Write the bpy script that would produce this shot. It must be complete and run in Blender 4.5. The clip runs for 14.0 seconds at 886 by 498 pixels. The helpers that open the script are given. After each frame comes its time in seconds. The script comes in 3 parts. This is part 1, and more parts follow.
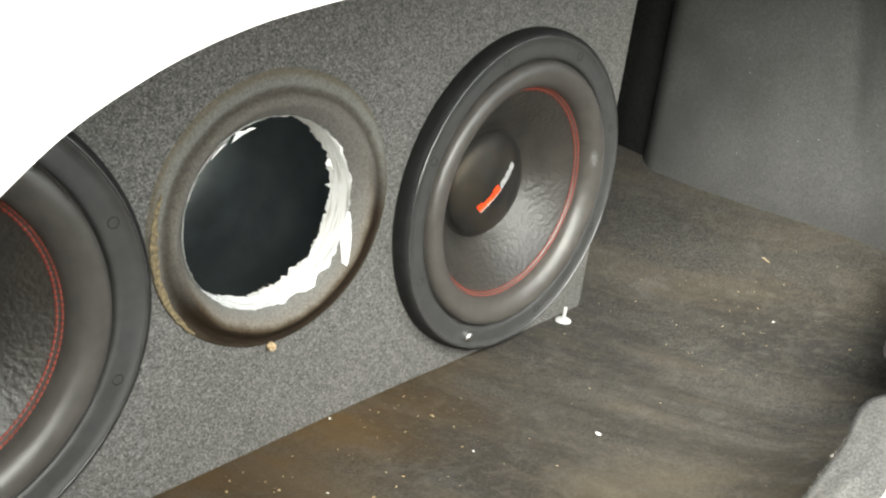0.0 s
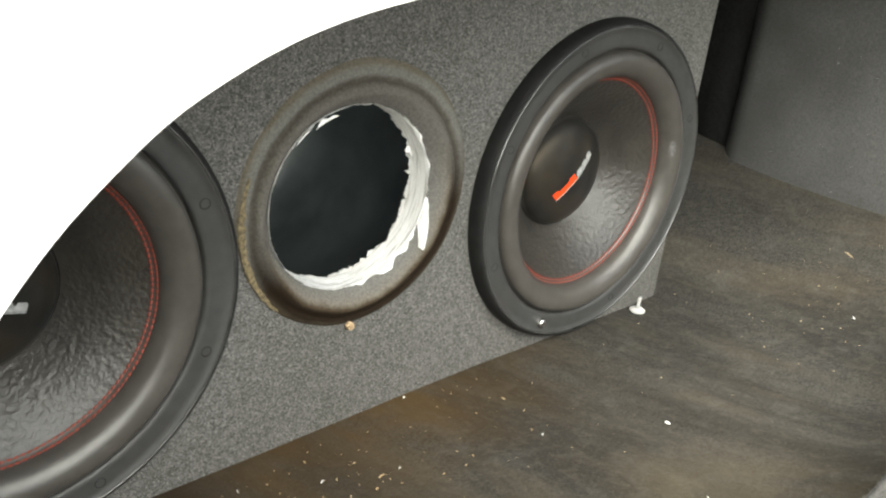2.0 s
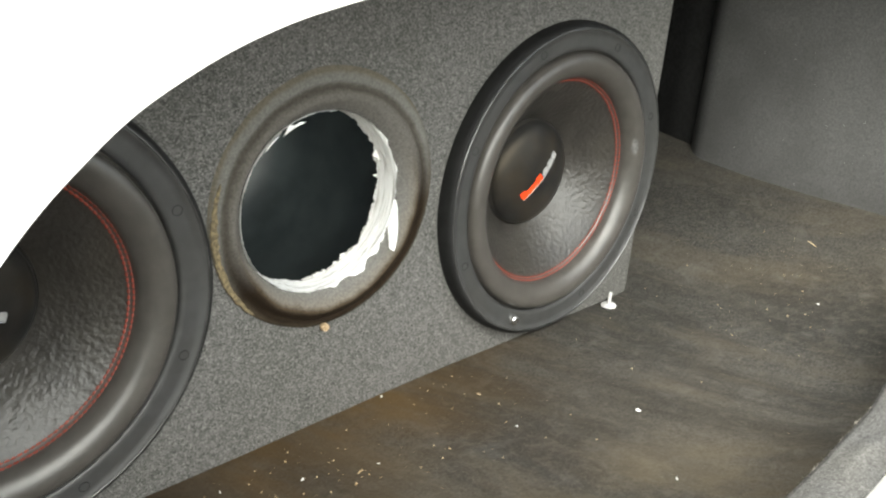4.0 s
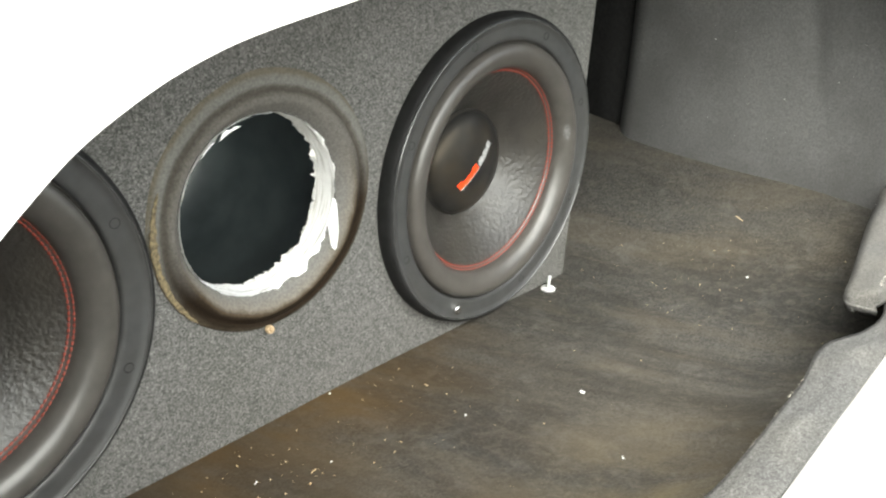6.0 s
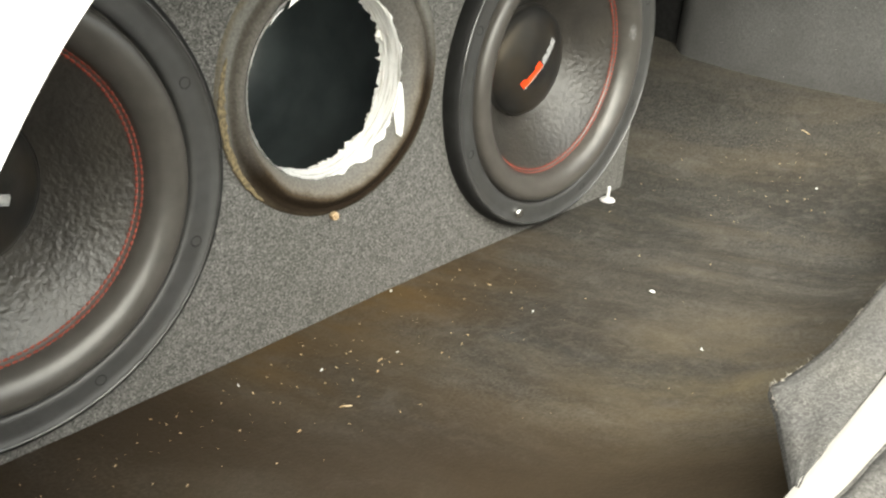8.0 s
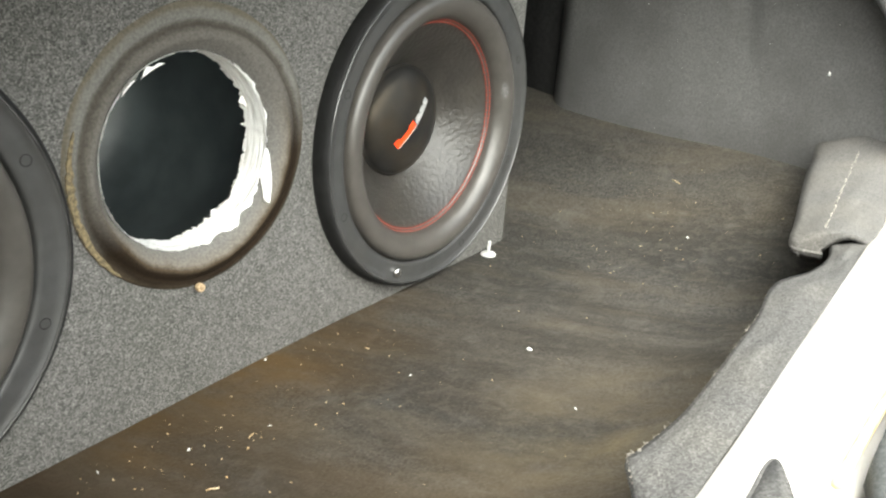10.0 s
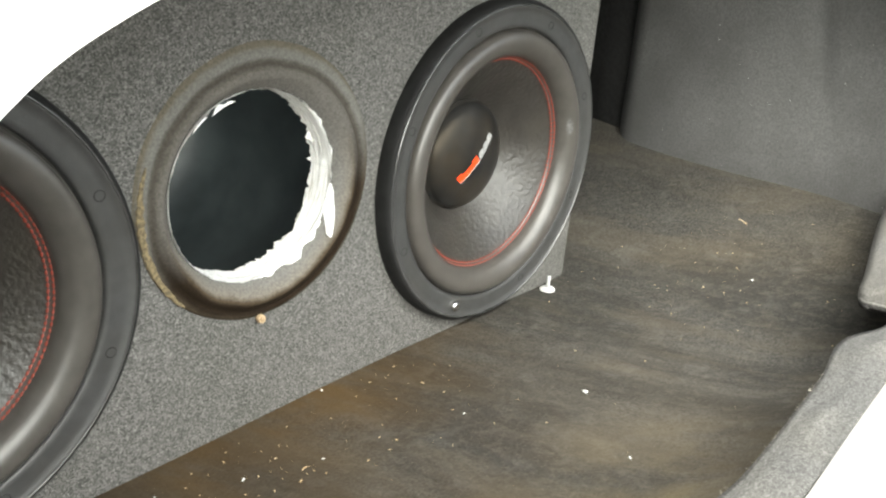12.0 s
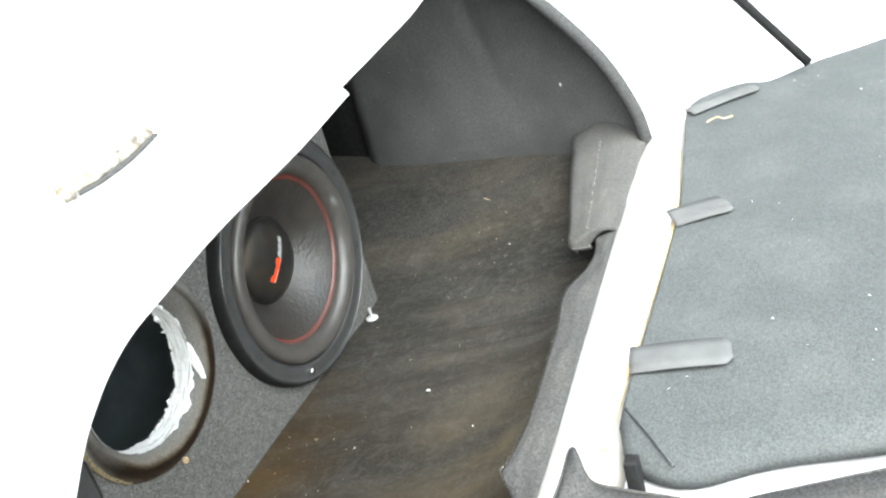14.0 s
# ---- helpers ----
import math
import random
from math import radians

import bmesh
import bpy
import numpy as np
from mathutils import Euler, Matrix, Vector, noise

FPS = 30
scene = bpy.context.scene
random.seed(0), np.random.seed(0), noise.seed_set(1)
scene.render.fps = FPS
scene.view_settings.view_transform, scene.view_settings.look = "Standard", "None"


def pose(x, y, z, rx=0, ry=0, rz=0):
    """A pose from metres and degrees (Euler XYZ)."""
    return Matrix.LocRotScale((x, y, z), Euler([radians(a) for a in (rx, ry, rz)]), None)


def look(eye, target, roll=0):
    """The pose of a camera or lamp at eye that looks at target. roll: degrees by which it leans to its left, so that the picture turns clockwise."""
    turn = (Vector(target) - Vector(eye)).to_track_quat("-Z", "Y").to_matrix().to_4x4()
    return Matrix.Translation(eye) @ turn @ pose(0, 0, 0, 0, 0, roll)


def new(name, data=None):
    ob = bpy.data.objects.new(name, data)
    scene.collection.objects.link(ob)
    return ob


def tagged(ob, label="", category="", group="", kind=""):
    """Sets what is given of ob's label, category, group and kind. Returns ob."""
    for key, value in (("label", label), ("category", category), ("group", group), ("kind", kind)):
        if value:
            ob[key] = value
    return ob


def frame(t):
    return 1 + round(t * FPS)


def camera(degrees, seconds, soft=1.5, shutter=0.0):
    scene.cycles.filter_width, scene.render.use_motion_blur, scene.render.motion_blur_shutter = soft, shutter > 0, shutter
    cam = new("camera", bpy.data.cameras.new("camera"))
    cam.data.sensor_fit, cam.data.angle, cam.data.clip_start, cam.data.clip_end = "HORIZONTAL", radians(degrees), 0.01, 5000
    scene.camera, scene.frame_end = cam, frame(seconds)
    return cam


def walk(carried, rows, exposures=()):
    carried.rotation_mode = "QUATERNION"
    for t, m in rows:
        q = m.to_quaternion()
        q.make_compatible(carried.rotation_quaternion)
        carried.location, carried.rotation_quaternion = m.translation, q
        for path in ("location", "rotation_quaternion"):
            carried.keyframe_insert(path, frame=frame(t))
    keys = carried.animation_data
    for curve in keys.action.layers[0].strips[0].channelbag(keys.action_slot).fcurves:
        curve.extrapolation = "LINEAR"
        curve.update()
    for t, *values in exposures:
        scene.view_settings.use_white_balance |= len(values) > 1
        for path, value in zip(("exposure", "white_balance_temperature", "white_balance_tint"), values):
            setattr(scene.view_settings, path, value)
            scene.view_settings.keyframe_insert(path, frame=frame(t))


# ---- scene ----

# ---------- camera ----------
cam = camera(53.3, 14.0, soft=2.3)
walk(cam, [
    (0, look((-0.6734, -0.4980, 0.4406), (0.0291, 0.1063, 0.0655), 7.14)),
    (0.5, look((-0.6754, -0.4975, 0.4252), (-0.0071, 0.1350, 0.0240), 6.31)),
    (1, look((-0.6772, -0.5125, 0.4383), (-0.0312, 0.1351, 0.0267), 7.25)),
    (1.5, look((-0.6819, -0.5117, 0.4394), (-0.0458, 0.1493, 0.0414), 6.89)),
    (2, look((-0.6833, -0.5127, 0.4476), (-0.0484, 0.1482, 0.0490), 6.39)),
    (2.5, look((-0.6903, -0.5172, 0.4441), (-0.0428, 0.1365, 0.0494), 5.97)),
    (4.8, look((-0.6906, -0.5457, 0.4515), (-0.0319, 0.1027, 0.0675), 3.56)),
    (5, look((-0.6941, -0.5340, 0.4580), (-0.0261, 0.0975, 0.0671), 3.68)),
    (5.5, look((-0.6885, -0.5444, 0.4508), (-0.0020, 0.0581, 0.0414), 3.28)),
    (6, look((-0.6961, -0.5354, 0.4600), (0.0017, 0.0592, 0.0613), 3.67)),
    (6.5, look((-0.6958, -0.5365, 0.4592), (-0.0028, 0.0542, 0.0441), 3.51)),
    (7, look((-0.7042, -0.5267, 0.4505), (-0.0462, 0.1021, 0.0389), 2.52)),
    (7.5, look((-0.7047, -0.5293, 0.4147), (-0.0462, 0.0869, -0.0161), 2.54)),
    (8, look((-0.7216, -0.5104, 0.3874), (-0.0501, 0.0901, -0.0490), 3.64)),
    (8.5, look((-0.7100, -0.5155, 0.3806), (0.0317, 0.0314, -0.0128), 4.86)),
    (8.7, look((-0.7067, -0.5129, 0.3833), (0.0436, 0.0315, -0.0010), 5.04)),
    (10.8, look((-0.6887, -0.5237, 0.4140), (0.0657, 0.0081, 0.0218), 3.92)),
    (11, look((-0.6886, -0.5195, 0.4157), (0.0648, 0.0263, 0.0352), 3.54)),
    (11.5, look((-0.6874, -0.5166, 0.4163), (0.0286, 0.0592, 0.0196), 4.15)),
    (12, look((-0.6873, -0.5159, 0.4230), (0.0277, 0.0765, 0.0448), 4.84)),
    (12.5, look((-0.6881, -0.5139, 0.4280), (0.0348, 0.0730, 0.0575), 5.55)),
    (13, look((-0.6888, -0.5215, 0.4373), (0.0465, 0.0451, 0.0659), 6.45)),
    (13.2, look((-0.7034, -0.5350, 0.4662), (0.0516, 0.0094, 0.1044), 6.41)),
    (13.4, look((-0.7296, -0.5502, 0.4938), (0.0495, -0.0315, 0.1415), 3.10)),
    (13.5, look((-0.7473, -0.5518, 0.5085), (0.0430, -0.0480, 0.1600), 2.15)),
    (13.6, look((-0.7646, -0.5890, 0.5259), (0.0260, -0.0890, 0.1726), -0.80)),
    (13.8, look((-0.7752, -0.6152, 0.5759), (0.0280, -0.1931, 0.1798), -6.04)),
    (14, look((-0.8340, -0.6572, 0.6282), (-0.0369, -0.2378, 0.1937), -15.69)),
], exposures=[(0, 2.5, 6650, 2), (0.5, 2.3, 6950, 2), (1, 2.35, 6850, 2), (2.5, 2.14, 6750, 2), (5, 2.42, 6600, 2), (6, 2.5, 6600, 2), (6.5, 2.42, 6650, 2), (7.5, 2.2, 7050, 2), (8, 2.4, 7050, 2), (8.7, 2.6, 6650, 2), (11, 2.55, 6650, 2), (12.5, 2.6, 6650, 2), (13.1, 2.63, 6450, 2), (13.5, 2.9, 6200, 2), (14, 2.15, 6100, 2)])

# ---------- world and daylight ----------
world = bpy.data.worlds.new("overcast_sky")
scene.world = world
world.use_nodes = True
wn = world.node_tree
sky = wn.nodes.new("ShaderNodeTexSky")
sky.sky_type = "NISHITA"
sky.sun_disc = False
sky.sun_elevation = radians(52)
sky.sun_rotation = radians(223)
sky.air_density, sky.dust_density = 1.0, 4.0
pale = wn.nodes.new("ShaderNodeHueSaturation")
pale.inputs["Saturation"].default_value = 0.35
wn.links.new(sky.outputs[0], pale.inputs["Color"])
wn.links.new(pale.outputs[0], wn.nodes["Background"].inputs[0])
wn.nodes["Background"].inputs[1].default_value = 0.15

sun = new("sun", bpy.data.lights.new("sun", "SUN"))
sun.data.energy = 2.15
sun.data.angle = radians(95)
sun.data.color = (1.0, 0.965, 0.905)
sun.matrix_world = look((-1.75, -1.9, 3.3), (0, 0, 0))


# ---------- materials ----------
def material(name, dark, light, scale=300.0, rough=0.8, bump=0.3, bump_scale=None, blot=None, blot_scale=6.0,
             blot_amount=0.5, spec=0.3, metal=0.0, stretch=(1, 1, 1), detail=4.0, sharp=(0.35, 0.65), sheen=0.0):
    """Grain between dark and light, larger blotches of a third colour, and fine relief."""
    m = bpy.data.materials.new(name)
    m.use_nodes = True
    nt = m.node_tree
    b = nt.nodes["Principled BSDF"]
    b.inputs["Roughness"].default_value = rough
    b.inputs["Specular IOR Level"].default_value = spec
    b.inputs["Metallic"].default_value = metal
    if sheen:
        b.inputs["Sheen Weight"].default_value = sheen
        b.inputs["Sheen Roughness"].default_value = 0.5
    co = nt.nodes.new("ShaderNodeTexCoord")
    mp = nt.nodes.new("ShaderNodeMapping")
    mp.inputs["Scale"].default_value = stretch
    nt.links.new(co.outputs["Object"], mp.inputs[0])
    n1 = nt.nodes.new("ShaderNodeTexNoise")
    n1.inputs["Scale"].default_value = scale
    n1.inputs["Detail"].default_value = detail
    nt.links.new(mp.outputs[0], n1.inputs["Vector"])
    r = nt.nodes.new("ShaderNodeValToRGB")
    r.color_ramp.elements[0].position, r.color_ramp.elements[1].position = sharp
    r.color_ramp.elements[0].color = (*dark, 1)
    r.color_ramp.elements[1].color = (*light, 1)
    nt.links.new(n1.outputs[0], r.inputs[0])
    out = r.outputs[0]
    if blot:
        n2 = nt.nodes.new("ShaderNodeTexNoise")
        n2.inputs["Scale"].default_value = blot_scale
        n2.inputs["Detail"].default_value = 5
        nt.links.new(mp.outputs[0], n2.inputs["Vector"])
        r2 = nt.nodes.new("ShaderNodeMapRange")
        r2.inputs["From Min"].default_value, r2.inputs["From Max"].default_value = 0.42, 0.72
        r2.inputs["To Max"].default_value = blot_amount
        nt.links.new(n2.outputs[0], r2.inputs["Value"])
        mx = nt.nodes.new("ShaderNodeMix")
        mx.data_type = "RGBA"
        nt.links.new(r2.outputs[0], mx.inputs[0])
        nt.links.new(out, mx.inputs[6])
        mx.inputs[7].default_value = (*blot, 1)
        out = mx.outputs[2]
    nt.links.new(out, b.inputs["Base Color"])
    if bump:
        n3 = nt.nodes.new("ShaderNodeTexNoise")
        n3.inputs["Scale"].default_value = bump_scale or scale
        n3.inputs["Detail"].default_value = 3
        nt.links.new(mp.outputs[0], n3.inputs["Vector"])
        bp = nt.nodes.new("ShaderNodeBump")
        bp.inputs["Strength"].default_value = bump
        bp.inputs["Distance"].default_value = 0.002
        nt.links.new(n3.outputs[0], bp.inputs["Height"])
        nt.links.new(bp.outputs[0], b.inputs["Normal"])
    return m


def grey(v, warm=0.0):
    return (v * (1 + warm), v, v * (1 - warm))


M_WALL = material("dark_lining_felt", (0.084, 0.083, 0.083), (0.126, 0.125, 0.124), 420, 0.95, 0.25, 500, (0.060, 0.059, 0.057), 7, 0.75, 0.2)
M_MATTBLACK = material("matt_black", grey(0.008), grey(0.016), 200, 0.9, 0.2, 300, grey(0.012), 9, 0.3, 0.2)
M_RUBBER = material("black_rubber", grey(0.007), grey(0.011), 120, 0.75, 0.08, 700, grey(0.013), 30, 0.3, 0.2)
M_GLOSSRIM = material("polished_black_rim", grey(0.03), grey(0.05), 60, 0.16, 0.0, spec=0.9)
M_FRAME = material("black_moulded_frame", grey(0.030, 0.0), grey(0.042, 0.0), 90, 0.45, 0.08, 700, (0.042, 0.040, 0.036), 14, 0.5, 0.5)
M_FOAM = material("grey_rubber_surround", grey(0.046, 0.09), grey(0.060, 0.09), 90, 0.33, 0.05, 900, grey(0.055, 0.1), 18, 0.4, 0.55)
M_CONE = material("black_pressed_cone", grey(0.021, 0.10), grey(0.031, 0.10), 60, 0.38, 0.55, 210, (0.040, 0.035, 0.027), 18, 0.4, 0.5)
# brown blotches and warm tint stand in for a reflection from outside
M_CAP = material("black_dust_cap", grey(0.012), grey(0.018), 60, 0.36, 0.05, 500, (0.05, 0.036, 0.02), 24, 0.35, 0.22)
M_CAP.node_tree.nodes["Principled BSDF"].inputs["Specular Tint"].default_value = (1.0, 0.84, 0.64, 1)
M_RED = material("red_thread", (0.15, 0.026, 0.016), (0.23, 0.042, 0.026), 500, 0.7, 0.3)
M_LOGO_RED = material("red_print", (0.75, 0.05, 0.01), (0.85, 0.07, 0.015), 80, 0.45, 0.0)
M_LOGO_SILVER = material("silver_print", grey(0.35), grey(0.55), 300, 0.35, 0.0, metal=0.4)
M_WHITE = material("white_car_paint", grey(0.78, 0.01), grey(0.82, 0.01), 20, 0.3, 0.0, None, (0.72, 0.68, 0.58), 5, 0.35, 0.5)
M_TORN = material("white_torn_rim", (0.34, 0.33, 0.30), grey(0.86), 520, 0.8, 0.9, 420, (0.8, 0.77, 0.70), 60, 0.4, 0.3, stretch=(0.06, 1, 0.06), sharp=(0.28, 0.50))
M_TAPE = material("grey_tape", grey(0.085, 0.01), grey(0.105, 0.01), 60, 0.75, 0.1, 150, grey(0.15), 20, 0.4, 0.1)
M_SILL = material("dusty_white_paint", grey(0.64, 0.03), grey(0.70, 0.03), 24, 0.4, 0.05, 60, (0.40, 0.36, 0.28), 7, 0.7, 0.4)
M_STEEL = material("bright_steel", grey(0.5), grey(0.75), 200, 0.25, 0.1, metal=1.0)
M_DARKSTEEL = material("black_bolt_steel", grey(0.005), grey(0.012), 200, 0.6, 0.1)
M_BRASS = material("tan_screw_plug", (0.16, 0.10, 0.05), (0.5, 0.38, 0.24), 500, 0.6, 0.3)
M_PLASTIC = material("white_plastic", grey(0.46), grey(0.58), 100, 0.45, 0.05)
M_CHIP = material("pale_wood_chips", (0.34, 0.23, 0.12), (0.62, 0.50, 0.34), 150, 0.8, 0.2)
M_PAPERCHIP = material("white_flake", grey(0.6), grey(0.8), 150, 0.8, 0.2)
M_FOAMEDGE = material("yellow_foam_edge", (0.55, 0.42, 0.22), (0.7, 0.58, 0.36), 150, 0.85, 0.4)
M_SMUDGE = material("dried_glue", grey(0.07, 0.03), grey(0.13, 0.03), 300, 0.8, 0.3)
M_DULL = material("rubbed_dirt", grey(0.30, 0.02), grey(0.42, 0.02), 300, 0.8, 0.2)
M_GLUE = material("tan_glue", (0.06, 0.048, 0.030), (0.20, 0.155, 0.085), 320, 0.7, 0.3)
M_FIBRE = material("pale_fibres", (0.11, 0.103, 0.09), (0.22, 0.205, 0.18), 150, 0.9, 0.0)
M_TORNEDGE = material("pale_torn_felt", (0.20, 0.19, 0.17), (0.38, 0.36, 0.32), 150, 0.9, 0.0)
M_SEAL = material("grey_seal", grey(0.035), grey(0.055), 300, 0.85, 0.3)
M_RUST = material("dirty_metal", (0.08, 0.07, 0.06), (0.36, 0.34, 0.30), 160, 0.6, 0.4, 200, (0.26, 0.17, 0.08), 70, 0.6, 0.4, metal=0.3)
# blue-grey blotches put the sky's glow inside the hole into the colour
M_GLOSSBLACK = material("glossy_black_glow", (0.034, 0.042, 0.045), (0.056, 0.068, 0.072), 30, 0.38, 0.06, 12, (0.12, 0.145, 0.15), 4, 0.6, 0.6)
M_GROUND = material("pale_concrete", grey(0.4, 0.03), grey(0.52, 0.03), 40, 0.9, 0.3, 90, grey(0.35, 0.04), 3, 0.5, 0.3)


def flecked(name, base, tones, cell, rough=0.95, bump=0.15, patch=None, patch_scale=8.0, patch_amount=0.3):
    """Needle felt: tiny fibres tufts of unlike greys, with large soft patches."""
    m = material(name, base, base, 200, rough, 0.0, None, patch, patch_scale, patch_amount, 0.12)
    nt = m.node_tree
    b = nt.nodes["Principled BSDF"]
    under = b.inputs["Base Color"].links[0].from_socket
    co = nt.nodes.new("ShaderNodeTexCoord")
    warp = nt.nodes.new("ShaderNodeTexNoise")
    warp.inputs["Scale"].default_value = cell * 0.6
    nt.links.new(co.outputs["Object"], warp.inputs["Vector"])
    shift = nt.nodes.new("ShaderNodeVectorMath")
    shift.operation = "MULTIPLY_ADD"
    shift.inputs[1].default_value = (1.6 / cell,) * 3
    nt.links.new(warp.outputs["Color"], shift.inputs[0])
    nt.links.new(co.outputs["Object"], shift.inputs[2])
    vo = nt.nodes.new("ShaderNodeTexVoronoi")
    vo.inputs["Scale"].default_value = cell
    nt.links.new(shift.outputs[0], vo.inputs["Vector"])
    split = nt.nodes.new("ShaderNodeSeparateColor")
    nt.links.new(vo.outputs["Color"], split.inputs[0])
    rp = nt.nodes.new("ShaderNodeValToRGB")
    rp.color_ramp.elements[0].color = (*grey(tones[0]), 1)
    rp.color_ramp.elements[1].color = (*grey(tones[-1]), 1)
    for k, t in enumerate(tones[1:-1]):
        e = rp.color_ramp.elements.new((k + 1) / (len(tones) - 1))
        e.color = (*grey(t), 1)
    nt.links.new(split.outputs[0], rp.inputs[0])
    mx = nt.nodes.new("ShaderNodeMix")
    mx.data_type, mx.blend_type = "RGBA", "MULTIPLY"
    mx.inputs[0].default_value = 1.0
    nt.links.new(under, mx.inputs[6])
    nt.links.new(rp.outputs[0], mx.inputs[7])
    nt.links.new(mx.outputs[2], b.inputs["Base Color"])
    bp = nt.nodes.new("ShaderNodeBump")
    bp.inputs["Strength"].default_value = bump
    bp.inputs["Distance"].default_value = 0.001
    nt.links.new(split.outputs[1], bp.inputs["Height"])
    nt.links.new(bp.outputs[0], b.inputs["Normal"])
    return m


def scorched_shaded_ring():
    """Felt pressed round the hole: a thin crease above, a broad brown band below with burn and shade both in its
    colour, a tan outer edge.
    """
    m = material("scorched_shaded_felt", grey(0.105, 0.03), grey(0.15, 0.04), 520, 0.85, 0.2, 500, spec=0.08)
    nt = m.node_tree
    b = nt.nodes["Principled BSDF"]
    grain = b.inputs["Base Color"].links[0].from_socket
    co = nt.nodes.new("ShaderNodeTexCoord")
    wide = nt.nodes.new("ShaderNodeTexNoise")
    wide.inputs["Scale"].default_value, wide.inputs["Detail"].default_value = 26, 8
    wide.inputs["Roughness"].default_value = 0.7
    nt.links.new(co.outputs["Object"], wide.inputs["Vector"])
    flat = nt.nodes.new("ShaderNodeVectorMath")
    flat.operation = "MULTIPLY_ADD"
    flat.inputs[1].default_value = (1, 0, 1)
    flat.inputs[2].default_value = (-0.004, 0, 0.002)
    nt.links.new(co.outputs["Object"], flat.inputs[0])
    ln = nt.nodes.new("ShaderNodeVectorMath")
    ln.operation = "LENGTH"
    nt.links.new(flat.outputs[0], ln.inputs[0])
    add = nt.nodes.new("ShaderNodeMath")
    add.operation = "MULTIPLY_ADD"
    add.inputs[1].default_value = 0.009
    nt.links.new(wide.outputs[0], add.inputs[0])
    nt.links.new(ln.outputs["Value"], add.inputs[2])
    rng = nt.nodes.new("ShaderNodeMapRange")
    rng.inputs["From Min"].default_value, rng.inputs["From Max"].default_value = 0.0825, 0.1165
    nt.links.new(add.outputs[0], rng.inputs["Value"])

    def ramp(stops):
        rp = nt.nodes.new("ShaderNodeValToRGB")
        els = rp.color_ramp.elements
        els[0].position, els[0].color = stops[0][0], (*stops[0][1], 1)
        els[1].position, els[1].color = stops[-1][0], (*stops[-1][1], 1)
        for at, c in stops[1:-1]:
            els.new(at).color = (*c, 1)
        nt.links.new(rng.outputs[0], rp.inputs[0])
        return rp

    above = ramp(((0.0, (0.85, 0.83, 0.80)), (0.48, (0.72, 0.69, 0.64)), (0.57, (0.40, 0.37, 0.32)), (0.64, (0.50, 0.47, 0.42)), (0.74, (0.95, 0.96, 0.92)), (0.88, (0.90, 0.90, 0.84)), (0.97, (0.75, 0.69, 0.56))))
    # lower half: shade of the down-facing slope is painted in along with the burn
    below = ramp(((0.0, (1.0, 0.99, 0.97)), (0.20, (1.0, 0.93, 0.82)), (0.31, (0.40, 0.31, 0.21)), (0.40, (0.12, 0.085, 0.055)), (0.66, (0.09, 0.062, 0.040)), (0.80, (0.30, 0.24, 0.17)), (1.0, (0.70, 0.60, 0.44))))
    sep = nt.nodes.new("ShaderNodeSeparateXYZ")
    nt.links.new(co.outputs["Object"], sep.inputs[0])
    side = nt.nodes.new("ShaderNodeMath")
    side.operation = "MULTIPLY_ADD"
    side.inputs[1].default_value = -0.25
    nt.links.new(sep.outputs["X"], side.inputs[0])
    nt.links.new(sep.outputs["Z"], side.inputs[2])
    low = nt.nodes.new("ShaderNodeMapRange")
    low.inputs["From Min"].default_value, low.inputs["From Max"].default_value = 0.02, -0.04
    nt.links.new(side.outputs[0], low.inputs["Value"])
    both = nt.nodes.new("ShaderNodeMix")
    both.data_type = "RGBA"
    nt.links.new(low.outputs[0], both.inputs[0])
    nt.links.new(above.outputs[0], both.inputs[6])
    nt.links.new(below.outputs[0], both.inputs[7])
    mx = nt.nodes.new("ShaderNodeMix")
    mx.data_type, mx.blend_type = "RGBA", "MULTIPLY"
    mx.inputs[0].default_value = 1.0
    nt.links.new(grain, mx.inputs[6])
    nt.links.new(both.outputs[2], mx.inputs[7])
    nt.links.new(mx.outputs[2], b.inputs["Base Color"])
    return m


def worn_mat():
    """Dark boot mat: slanting bands rubbed across it, brown dirt, rust-coloured dust along the box."""
    m = material("worn_boot_mat", (0.020, 0.0195, 0.0185), (0.064, 0.061, 0.056), 420, 0.93, 0.5, 380, spec=0.12)
    nt = m.node_tree
    b = nt.nodes["Principled BSDF"]
    out = b.inputs["Base Color"].links[0].from_socket
    co = nt.nodes.new("ShaderNodeTexCoord")

    def noise_field(turn, stretch, scale, lo, hi, amount):
        mp = nt.nodes.new("ShaderNodeMapping")
        mp.vector_type = "TEXTURE"
        mp.inputs["Rotation"].default_value = (0, 0, radians(turn))
        mp.inputs["Scale"].default_value = (stretch, 1, 1)
        mp.inputs["Location"].default_value = (scale * 0.131, 0.4 + turn * 0.01, 0)
        nt.links.new(co.outputs["Object"], mp.inputs[0])
        n = nt.nodes.new("ShaderNodeTexNoise")
        n.inputs["Scale"].default_value = scale
        n.inputs["Detail"].default_value = 7
        n.inputs["Roughness"].default_value = 0.6
        n.inputs["Distortion"].default_value = 0.5
        nt.links.new(mp.outputs[0], n.inputs["Vector"])
        r = nt.nodes.new("ShaderNodeMapRange")
        r.inputs["From Min"].default_value, r.inputs["From Max"].default_value, r.inputs["To Max"].default_value = lo, hi, amount
        nt.links.new(n.outputs[0], r.inputs["Value"])
        return r.outputs[0]

    def lay(factor, colour):
        mx = nt.nodes.new("ShaderNodeMix")
        mx.data_type = "RGBA"
        nt.links.new(factor, mx.inputs[0])
        nt.links.new(out, mx.inputs[6])
        mx.inputs[7].default_value = (*colour, 1)
